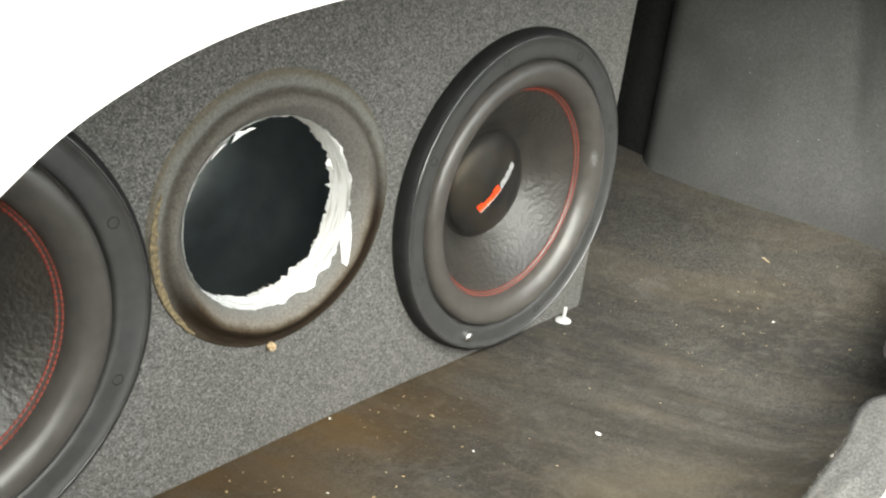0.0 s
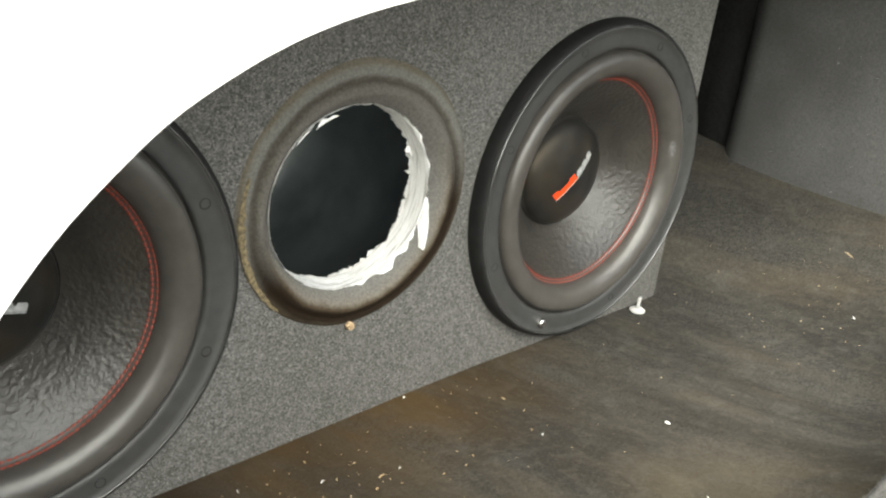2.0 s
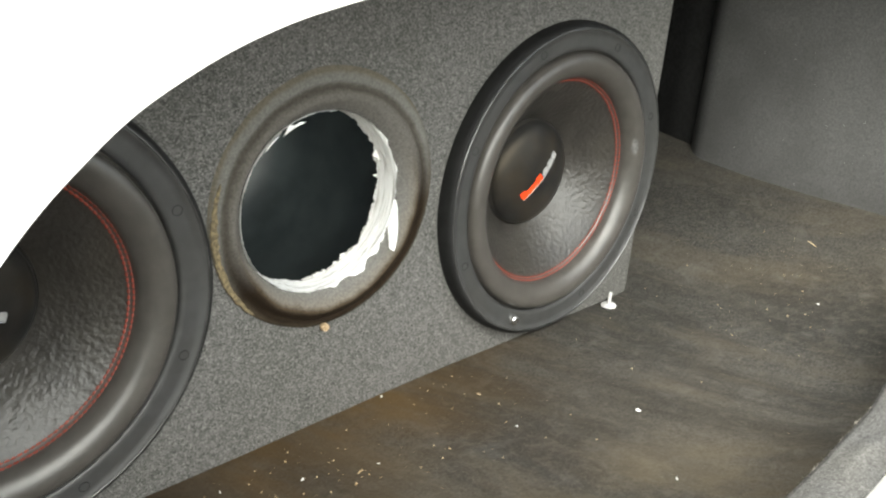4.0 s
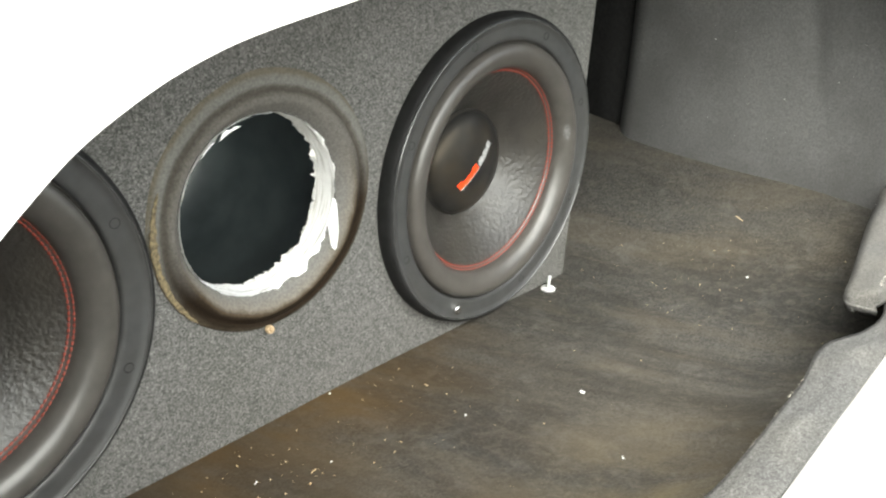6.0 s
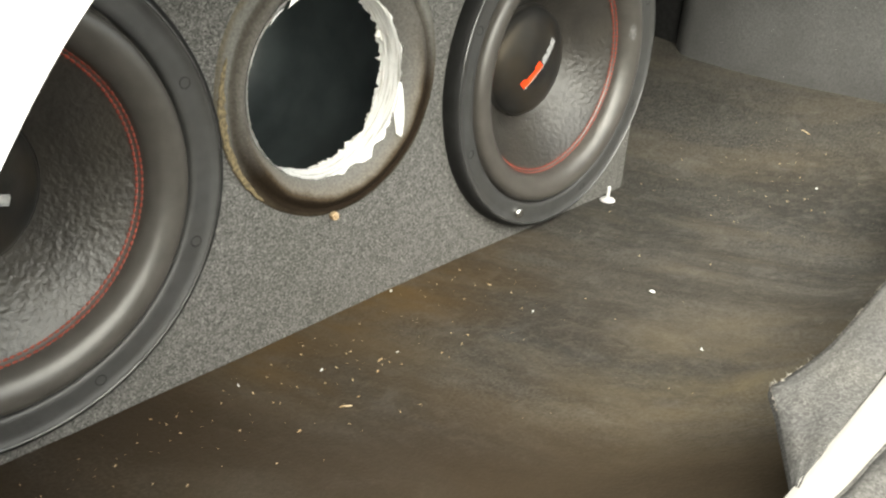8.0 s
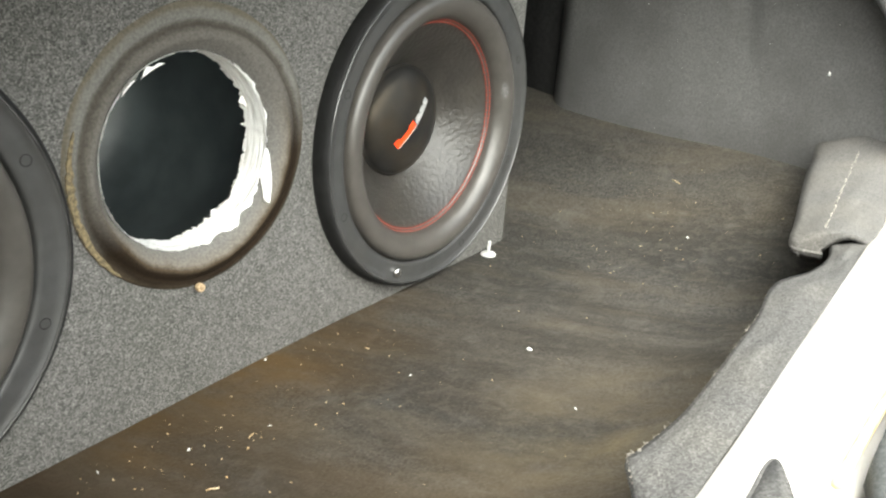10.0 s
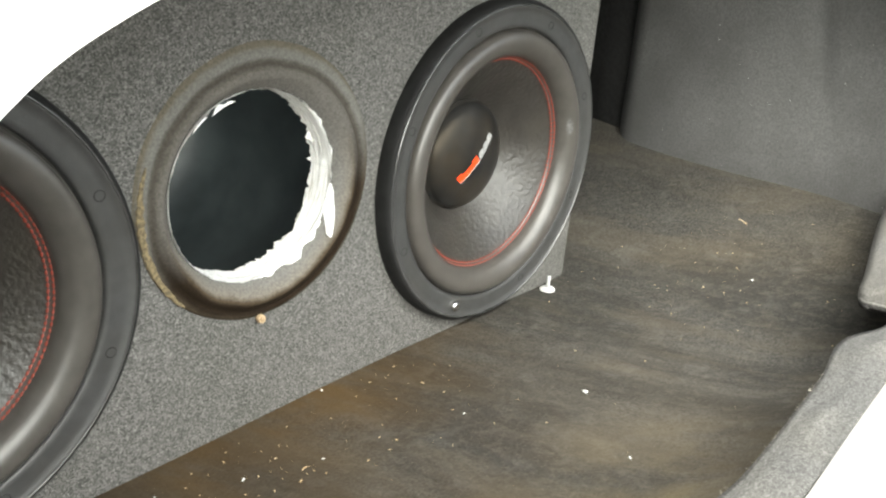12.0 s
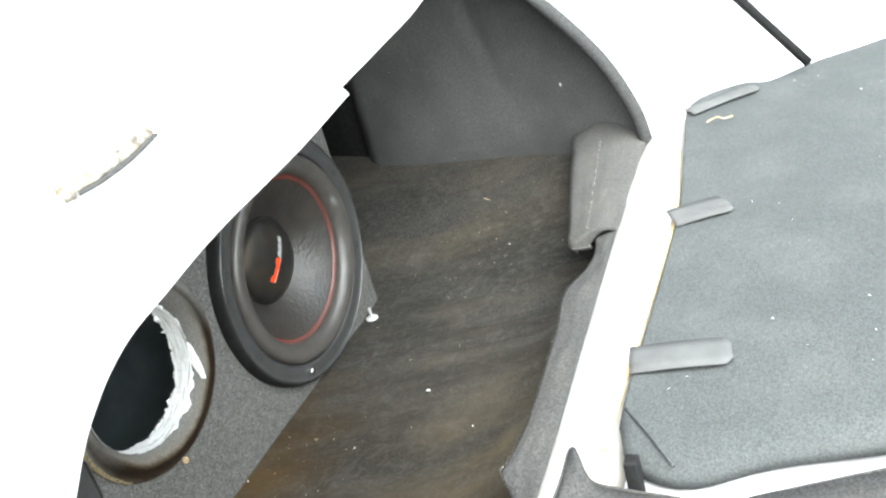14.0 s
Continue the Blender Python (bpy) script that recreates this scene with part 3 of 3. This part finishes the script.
part("sheet", sheet([[Vector(v) + lining_shift for v in row] for row in rows], 0.003), M_SHADECLOTH, lining)
part("frayed_edge", fray([v + lining_shift + Vector((0, -0.001, 0.001)) for v in low[24:62]], 120, 2), M_FIBRE, lining)

# loose felt over the near end of the sill
rows = []
top_edge = smooth_line([(-0.47, -0.450, 0.184), (-0.433, -0.454, 0.185), (-0.40, -0.455, 0.185), (-0.371, -0.456, 0.185), (-0.341, -0.454, 0.184), (-0.335, -0.457, 0.184), (-0.347, -0.464, 0.185), (-0.362, -0.472, 0.186), (-0.374, -0.483, 0.187), (-0.380, -0.51, 0.188), (-0.385, -0.54, 0.190), (-0.389, -0.57, 0.190), (-0.376, -0.60, 0.190), (-0.346, -0.671, 0.190), (-0.31, -0.76, 0.190)], 90)
for k in range(9):
    f = k / 8
    rows.append([p.lerp(Vector((-0.64, -0.45 - 0.31 * i / 89, 0.175)), f) + Vector((0, 0, 0.004 * f * noise.noise((16 * p.x, 16 * p.y, 7 * f)) + 0.0015 * noise.noise((30 * p.x, 30 * p.y, 9 * f)) - 0.007 * (k == 0))) for i, p in enumerate(top_edge)])
loose = thing("loose_felt", "crumpled grey felt draped over the white sill, shade in its colour", "felt", at=(-0.45, -0.5, 0.17))
loose_shift = Vector((0.45, 0.5, -0.17))
part("sheet", sheet([[Vector(v) + loose_shift for v in row] for row in rows], 0.004), M_SHADECLOTH, loose)
part("hem", tube([v + loose_shift + Vector((0, 0, -0.0075)) for v in top_edge], 0.0012, 6), M_SHADECLOTH, loose)
latch = thing("latch_peg", "black plastic peg standing beside the sill", "latch")
part("peg", block(-0.379, -0.367, -0.517, -0.507, 0.165, 0.204, 0.002), M_MATTBLACK, latch)

# ---------- subwoofer box ----------
BX0, BX1, BZ = -0.742, 0.172, 0.41
box = thing("subwoofer_box", "charcoal carpeted subwoofer box standing on the boot mat", "speaker box")
SUBS = ((0.0, 0.170), (-0.561, 0.170))
HOLE = (-0.289, 0.200)


def ring_loop(bm, cx, cz, r, n=72):
    vs = [bm.verts.new((cx + r * math.cos(2 * math.pi * i / n), 0, cz + r * math.sin(2 * math.pi * i / n))) for i in range(n)]
    return [bm.edges.new((vs[i], vs[(i + 1) % n])) for i in range(n)]


bm = bmesh.new()
c = [bm.verts.new(v) for v in ((BX0 + 0.01, 0, -0.012), (BX1 - 0.01, 0, -0.004), (BX1 - 0.01, 0, BZ - 0.01), (BX0 + 0.01, 0, BZ - 0.01))]
edges = [bm.edges.new((c[i], c[(i + 1) % 4])) for i in range(4)]
for cx, cz in SUBS:
    edges += ring_loop(bm, cx, cz, 0.140)
edges += ring_loop(bm, HOLE[0] + 0.003, HOLE[1], 0.096)
bmesh.ops.triangle_fill(bm, edges=edges, use_beauty=True)
part("front_board", bm, M_CARPET, box, smooth=False)
for sx, x in ((1, BX1), (-1, BX0)):
    prof = [(x - sx * 0.01, 0)] + [(x - sx * 0.01 + sx * 0.01 * math.sin(a), 0.01 - 0.01 * math.cos(a)) for a in (0.4, 0.8, 1.2, 1.57)] + [(x, 0.2), (x, 0.38)]
    part("side_board", sheet([[(px_, py_, z) for px_, py_ in prof] for z in (-0.012, 0.2, BZ)]), M_CARPET, box)
prof = [(0.0, BZ - 0.01), (0.003, BZ - 0.003), (0.01, BZ), (0.38, BZ)]
part("top_board", sheet([[(x, y, z) for y, z in prof] for x in (BX0, -0.3, BX1)]), M_CARPET, box)
part("back_board", block(BX0 + 0.005, BX1 - 0.005, 0.36, 0.378, 0.002, BZ - 0.005), M_CARPET, box)
part("inner_tub", lathe([(0.079, -0.028), (0.118, -0.036), (0.135, -0.10), (0.138, -0.20), (0.12, -0.26), (0.0005, -0.27)]), M_GLOSSBLACK, box, "glossy black inside of the box, sky glow in its colour").location = (HOLE[0], 0, HOLE[1])
ring_mesh = lathe([(0.1094, 0.0001), (0.1086, 0.0012), (0.1070, 0.0021), (0.1040, 0.0026), (0.1015, 0.0021), (0.0997, 0.0010), (0.0982, 0.0007), (0.0965, 0.0020), (0.0940, 0.0048), (0.090, 0.0062), (0.0855, 0.0040), (0.081, -0.001), (0.0775, -0.004), (0.0765, -0.006)], 180, wobble=0.010)
for v in ring_mesh.verts:
    # the felt sits a little off the hole's centre, its outer lip higher still
    rr = math.hypot(v.co.x, v.co.z)
    off = min(1.0, max(0.0, (rr - 0.082) / 0.012))
    lip = max(0.0, rr - 0.1)
    v.co.x += 0.004 * off - 0.1 * lip
    v.co.z += -0.002 * off + 0.5 * lip
ringpart = part("hole_ring", ring_mesh, M_RING, box, "raised grey felt ring round the empty hole, crease darkened by scorch and painted shade")
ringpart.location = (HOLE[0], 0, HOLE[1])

rows = []
for i in range(41):
    a = radians(160 + 66 * i / 40)
    ends = math.sin(math.pi * i / 40) ** 0.5
    mid = 0.1065 + 0.0012 * noise.noise((0.5 * i, 3, 1))
    half = ends * (0.0022 + 0.0026 * abs(noise.noise((0.35 * i, 7, 4))))
    rows.append([(r * math.cos(a) + 0.004, -0.0032 - 0.0006 * noise.noise((0.9 * i, 40 * r, 2)), r * math.sin(a) - 0.001) for r in (mid - half, mid - half * 0.4, mid + half * 0.4, mid + half)])
part("glue_smear", sheet(rows, 0.0008, (0, -1, 0)), M_GLUE, box, "tan glue smeared along the ring's edge").location = (HOLE[0], 0, HOLE[1])

# torn white rim inside the hole
bm = bmesh.new()
N = 220
cols = []
for i in range(N):
    a = 2 * math.pi * i / N
    far = 0.028 + 0.006 * noise.noise((5 * math.cos(a), 5 * math.sin(a), 1)) + 0.005 * noise.noise((30 * math.cos(a), 30 * math.sin(a), 2))
    near = 0.004 - 0.003 * max(0, noise.noise((14 * math.cos(a), 14 * math.sin(a), 5)))
    col = []
    for k in range(13):
        d = near + (far - near) * k / 12
        r = 0.0763 - 0.00013 * k + 0.0007 * noise.noise((9 * math.cos(a), 9 * math.sin(a), 420 * d)) + 0.0006 * noise.noise((25 * math.cos(a), 25 * math.sin(a), 40 * d))
        col.append(bm.verts.new((r * math.cos(a), d, r * math.sin(a))))
    cols.append(col)
for i in range(N):
    p, q = cols[i], cols[(i + 1) % N]
    for k in range(12):
        bm.faces.new((p[k], q[k], q[k + 1], p[k + 1]))
rim = part("torn_rim", bm, M_TORN, box, "ragged white torn rim of the hole")
rim.location = (HOLE[0], 0, HOLE[1])


def mouth(r):
    """How far the felt ring stands out at radius r."""
    return float(np.interp(r, (0.0765, 0.0775, 0.081, 0.0855, 0.090, 0.0945), (-0.006, -0.004, -0.001, 0.0040, 0.0064, 0.0050)))


# white flakes turned out over the felt ring
def flake(a0, a1, r_in, r_out, seed):
    bm = bmesh.new()
    n = 18
    rows = []
    for i in range(n + 1):
        a = radians(a0 + (a1 - a0) * i / n)
        reach = r_in + (r_out - r_in) * math.sin(math.pi * i / n) ** 1.6 * (0.75 + 0.6 * noise.noise((9 * a, seed, 0)))
        mid = (r_in + reach) / 2
        rows.append([(r * math.cos(a), -0.0012 - mouth(r), r * math.sin(a)) for r in (r_in, mid, reach)])
    bm.free()
    part("torn_flake", sheet(rows, 0.0008, (0, -1, 0)), M_TORN, rim)


rows = []
for i in range(15):
    t = i / 14
    a = radians(-8 - 30 * t)
    lo, hi = 0.0755 + 0.0085 * max(0.0, (t - 0.55) / 0.45), 0.0772 + 0.0105 * t + 0.0006 * noise.noise((11 * t, 2, 6))
    rows.append([(r * math.cos(a), -0.0014 - mouth(r), r * math.sin(a)) for r in (lo, (lo + hi) / 2, hi)])
part("torn_flake", sheet(rows, 0.0008, (0, -1, 0)), M_TORN, rim)
flake(-40, -30, 0.0763, 0.0785, 1.0)
flake(-70, -50, 0.0763, 0.0815, 2.0)
flake(-52, -36, 0.0763, 0.080, 3.0)
flake(2, 22, 0.0763, 0.078, 4.0)
flake(26, 52, 0.0755, 0.0778, 6.0)
flake(-88, -72, 0.0755, 0.0785, 7.0)
flake(124, 137, 0.0738, 0.0768, 8.0)
flake(104, 122, 0.0715, 0.077, 5.0)


def shard(a, wide, depth, reach, seed):
    """A ragged tongue of torn lining that sticks into the hole."""
    rows = []
    for i in range(7):
        f = i / 6
        half = radians(wide) * (1 - f) ** 0.8 * (0.7 + 0.5 * noise.noise((2.3 * i, seed, 1)))
        b = radians(a) + radians(wide) * 0.5 * noise.noise((1.7 * i, seed, 5))
        r = 0.0762 - reach * f
        rows.append([(r * math.cos(b + k * half), depth + 0.004 * f + 0.001 * k, r * math.sin(b + k * half)) for k in (-1, 0, 1)])
    part("torn_shard", sheet(rows, 0.0006, (0, -1, 0)), M_TORN, rim)


for n, (a, wide, depth, reach) in enumerate(((20, 7, 0.022, 0.005), (3, 2.5, 0.027, 0.003), (31, 5, 0.024, 0.002), (113, 4, 0.010, 0.007), (122, 3, 0.008, 0.004), (-58, 5, 0.026, 0.003))):
    shard(a, wide, depth, reach, 3.0 * n + 1)
plug = solid("screw_plug", lathe([(0.0034, 0.0), (0.0037, 0.003), (0.0030, 0.0045), (0.0016, 0.0038), (0.0002, 0.0036)], 16, 0.25), M_BRASS, "pale screw plug at the edge of the hole", "screw")
plug.location = (-0.2915, -0.0028, 0.0925)


# ---------- subwoofers ----------
def subwoofer(cx, cz, turn, slant, screw_at=None, label=""):
    s = thing("subwoofer", label, "speaker", "subwoofers in the box", (cx, 0, cz))
    part("gasket", lathe([(0.1640, -0.001), (0.1642, 0.004), (0.1630, 0.0110), (0.1617, 0.0136), (0.1606, 0.0146), (0.1596, 0.0150), (0.1582, 0.0150)], 120), M_RUBBER, s, "black rubber rim")
    part("frame", lathe([(0.1586, 0.0146), (0.1575, 0.0152), (0.1560, 0.0151), (0.1552, 0.0142), (0.150, 0.0138), (0.142, 0.0136), (0.1385, 0.0132), (0.1372, 0.0118), (0.1366, 0.005)], 120), M_FRAME, s)
    part("rim_lip", lathe([(0.1592, 0.0146), (0.1588, 0.0156), (0.1581, 0.0160), (0.1574, 0.0157), (0.1570, 0.0148)], 120), M_GLOSSRIM, s, "polished black lip")
    roll = [(0.1368, 0.0060), (0.1352, 0.0056)]
    for i in range(17):
        a = math.pi * i / 16
        roll.append((0.1215 + 0.0135 * math.cos(a), 0.0040 + 0.0040 * math.cos(a) + 0.0140 * math.sin(a) ** 0.85))
    roll += [(0.1065, -0.0015), (0.1035, -0.0045)]
    edge_roll = part("surround", lathe(roll, 120), M_FOAM, s, "soft grey rubber surround")
    cone = [(0.1065, -0.0018), (0.098, -0.007), (0.088, -0.014), (0.078, -0.022), (0.066, -0.033), (0.057, -0.042), (0.052, -0.047)]
    part("cone", lathe(cone, 120), M_CONE, s, "black pressed paper cone")
    cap = [(0.0585, -0.0415), (0.0578, -0.0385), (0.0565, -0.0385)] + [(0.0565 * math.cos(a), -0.0385 + 0.0215 * math.sin(a)) for a in (0.15, 0.3, 0.5, 0.7, 0.9, 1.1, 1.3, 1.45)] + [(0.0005, -0.017)]
    dome = part("dust_cap", lathe(cap, 96), M_CAP, s, "domed black dust cap")
    # two rows of stitches
    bm = bmesh.new()
    for r, d, n in ((0.1078, 0.0005, 150), (0.1050, -0.0018, 150)):
        for i in range(n):
            a0, a1 = 2 * math.pi * (i + 0.08) / n, 2 * math.pi * (i + 0.92) / n
            w = 0.0011
            ring = []
            for a, k in ((a0, 0.5), ((a0 + a1) / 2, 1.0), (a1, 0.5)):
                u = Vector((math.cos(a), 0, math.sin(a)))
                ring.append([bm.verts.new(u * (r + w * k) + Vector((0, -d, 0))), bm.verts.new(u * r + Vector((0, -d - w * k * 1.3, 0))), bm.verts.new(u * (r - w * k) + Vector((0, -d, 0)))])
            for p, q in zip(ring, ring[1:]):
                bm.faces.new((p[0], q[0], q[1], p[1]))
                bm.faces.new((p[1], q[1], q[2], p[2]))
    part("stitching", bm, M_RED, edge_roll, "red double stitching")
    # printed mark on the dust cap
    ca, sa = math.cos(radians(slant)), math.sin(radians(slant))
    for mat, lo, hi, low, tall in ((M_LOGO_RED, -0.031, 0.001, -0.0015, 0.0075), (M_LOGO_SILVER, 0.0025, 0.031, -0.0015, 0.0048), (M_PLASTIC, -0.031, 0.031, -0.0026, -0.0018)):
        rows = []
        for i in range(25):
            u = lo + (hi - lo) * i / 24
            top = tall
            if mat is M_LOGO_RED:
                top = tall * (1.0 if i < 6 else 0.62 if i < 18 else 0.9)
            elif mat is M_LOGO_SILVER:
                top = tall * (0.55 if i % 8 in (0, 1) else 1.0)
            row = []
            for k in range(5):
                v = low + (top - low) * k / 4 + 0.05 * abs(u)
                x, z = u * ca - v * sa, u * sa + v * ca
                rr = min(math.hypot(x, z) / 0.0565, 0.999)
                d = -0.0385 + 0.0215 * math.sqrt(1 - rr * rr) + 0.0006
                row.append((x, -d, z))
            rows.append(row)
        part("emblem", sheet(rows), mat, dome)
    if screw_at is not None:
        rows = []
        for i in range(13):
            a = radians(8.5 + 9 * i / 12)
            wide = 0.30 * math.sin(math.pi * (i + 0.5) / 13) ** 0.6 * (0.8 + 0.5 * noise.noise((1.1 * i, 4, 2)))
            mid = -0.42 + 0.08 * noise.noise((0.7 * i, 1, 5))
            rows.append([(r * math.cos(a), -(0.0040 + 0.0040 * c + 0.0140 * (1 - c * c) ** 0.425 + 0.0004), r * math.sin(a)) for r, c in ((0.1215 + 0.0135 * c, c) for c in (mid - wide, mid - wide / 3, mid + wide / 3, mid + wide))])
        part("glue_smudge", sheet(rows), M_SMUDGE, edge_roll, "dried grey glue smudge")
    for i in range(8):
        a = radians(22.5 + 45 * i) + turn
        silver = screw_at is not None and i == screw_at
        b = part("bolt", lathe([(0.0052 if silver else 0.0042, 0.0), (0.0052 if silver else 0.0040, 0.003 if silver else 0.0004), (0.0036, 0.0048 if silver else 0.0003), (0.0026, 0.0045 if silver else -0.001), (0.0002, 0.004 if silver else -0.002)], 14),
                 M_STEEL if silver else M_DARKSTEEL, s, "bright steel screw head" if silver else "")
        b.location = (0.1475 * math.cos(a), -0.0138, 0.1475 * math.sin(a))
    return s


subwoofer(0.0, 0.170, 0.0, 45, 5, "black subwoofer with red stitching and one bright screw")
subwoofer(-0.561, 0.170, 0.0, -20, None, "black subwoofer with red stitching beside the hole")

# ---------- loose bits on the mat ----------
clip = thing("trim_clip", "white plastic trim clip standing on the mat", "clip", at=(0.114, -0.014, 0.0005))
bm = lathe([(0.0003, 0.0), (0.0085, 0.0005), (0.009, 0.002), (0.0076, 0.0033), (0.0003, 0.004)], 24)
bmesh.ops.rotate(bm, verts=bm.verts, cent=(0, 0, 0), matrix=Matrix.Rotation(radians(-90), 3, "X"))
part("head", bm, M_PLASTIC, clip)
part("stem", tube([Vector((0, 0, 0.003)), Vector((0, 0, 0.010)), Vector((0.0005, 0, 0.0155)), Vector((0.0005, 0, 0.018))], 0.0019, 10), M_PLASTIC, clip)


def chip(bm, x, y, z, size, rnd):
    """An uneven little splinter."""
    a = rnd.uniform(0, math.pi)
    l, w, h = size * rnd.uniform(0.8, 2.2), size * rnd.uniform(0.5, 0.9), size * rnd.uniform(0.3, 0.6)
    c, s = math.cos(a), math.sin(a)
    pts = []
    for u, v, t in ((-1, -0.6, 0), (0.7, -1, 0), (1, 0.7, 0), (-0.5, 1, 0), (-0.5, -0.3, 1), (0.5, 0.4, 1.2)):
        px_, py_ = u * l / 2, v * w / 2
        pts.append(bm.verts.new((x + c * px_ - s * py_, y + s * px_ + c * py_, z + t * h)))
    p = pts
    for f in ((0, 1, 4), (1, 5, 4), (1, 2, 5), (2, 3, 5), (3, 4, 5), (3, 0, 4), (3, 2, 1, 0)):
        bm.faces.new([p[k] for k in f])


rnd = random.Random(4)
bm = bmesh.new()
for i in range(330):
    if i < 190:
        x, y = rnd.uniform(-0.62, -0.12), -0.012 - abs(rnd.gauss(0, 0.07))
    elif i < 270:
        x, y = rnd.gauss(0.26, 0.07), rnd.gauss(-0.14, 0.06)
    else:
        x, y = rnd.uniform(-0.5, 0.4), rnd.uniform(-0.34, -0.01)
    if y > -0.005 and x < 0.18 or y < -0.36 or x > 0.41:
        continue
    chip(bm, x, y, mat_height(x, y), rnd.choice((0.0004, 0.0004, 0.0005, 0.0006, 0.0007, 0.0009, 0.0013)), rnd)
for x, y in ((-0.406, -0.047), (-0.400, -0.072), (-0.347, -0.030), (-0.356, -0.109), (-0.343, -0.088), (-0.440, -0.079), (-0.462, -0.033), (-0.240, -0.095), (-0.413, -0.111), (-0.322, -0.093), (0.204, -0.103)):
    chip(bm, x, y, mat_height(x, y), rnd.uniform(0.0012, 0.0020), rnd)
solid("wood_crumbs", bm, M_CHIP, "pale wood crumbs scattered over the mat", "crumbs", kind="stuff", smooth=False)
for x, y, size in ((-0.069, -0.183, 0.0034), (-0.167, -0.124, 0.0018), (0.251, -0.197, 0.0026), (-0.35, -0.059, 0.0022), (-0.145, -0.271, 0.002), (-0.291, -0.083, 0.0016), (-0.408, -0.031, 0.002), (-0.223, -0.004, 0.0022)):
    bm = bmesh.new()
    chip(bm, x, y, mat_height(x, y), size, rnd)
    solid("paper_flake", bm, M_PAPERCHIP, "small white flake lying on the mat", "flake", "flakes on the mat", smooth=False)

for x, y, a, l in ((0.348, -0.136, -115, 0.014), (-0.372, -0.113, -35, 0.009), (-0.31, -0.083, 15, 0.006)):
    u = Vector((math.cos(radians(a)), math.sin(radians(a)), 0)) * l / 2
    pts = [Vector((x, y, 0)) + u * k for k in (-1, -0.3, 0.3, 1)]
    pts = [Vector((p.x, p.y, mat_height(p.x, p.y) + 0.0011 + 0.0008 * (i == 1))) for i, p in enumerate(pts)]
    solid("splinter", tube(pts, 0.0005, 5), M_CHIP, "thin pale wood splinter lying on the mat", "splinter", "splinters on the mat")

thread = solid("loose_thread", tube(smooth_line([(0.262, -0.497, 0.1965), (0.272, -0.508, 0.198), (0.268, -0.518, 0.197), (0.274, -0.528, 0.197)], 14), 0.0009, 5), M_CHIP, "pale loose thread lying on the felt", "thread")

# lint on the felt, marks on sill and lining
bm = bmesh.new()
for i in range(70):
    x, y = rnd.uniform(-0.28, 0.55), rnd.uniform(-0.95, -0.52)
    chip(bm, x, y, 0.190 + 0.004 * noise.noise((9 * x, 9 * y, 2)), rnd.choice((0.0005, 0.0007, 0.0009, 0.0014)), rnd)
solid("felt_lint", bm, M_PAPERCHIP, "white lint scattered over the grey felt", "lint", kind="stuff", smooth=False)
bm = bmesh.new()
for k, (x, y) in enumerate(((-0.1402, -0.4475), (-0.1415, -0.4525), (-0.1425, -0.4575))):
    bmesh.ops.create_circle(bm, cap_ends=True, segments=9, radius=0.0058 - 0.0008 * k, matrix=Matrix.Translation((x, y, 0.1646 + 0.0012 * k)) @ Matrix.Rotation(radians(-15), 4, "X") @ Matrix.Diagonal((0.8, 0.8, 1, 1)))
solid("dirt_smudge", bm, M_DULL, "dark rubbed smudge on the white sill", "smudge")
bm = bmesh.new()
wall_y, wall_x = [p.y for p in plan][::-1], [p.x for p in plan][::-1]
for i in range(34):
    y, z = rnd.uniform(-0.30, 0.07), rnd.uniform(0.10, 0.46)
    chip(bm, float(np.interp(y, wall_y, wall_x)) - 0.02 * (z / 0.6) ** 2 - 0.0008, y, z, rnd.choice((0.0005, 0.0006, 0.0008, 0.0011)), rnd)
solid("wall_lint", bm, M_PAPERCHIP, "tiny pale lint caught on the side lining", "lint", kind="stuff", smooth=False)
bm = bmesh.new()
chip(bm, 0, 0, 0, 0.0036, rnd)
fleck = solid("paint_fleck", bm, M_PAPERCHIP, "white paint fleck stuck to the side lining", "fleck")
fleck.matrix_world = Matrix.Translation((0.3985, -0.274, 0.226)) @ Euler((radians(70), radians(-80), 0)).to_matrix().to_4x4()
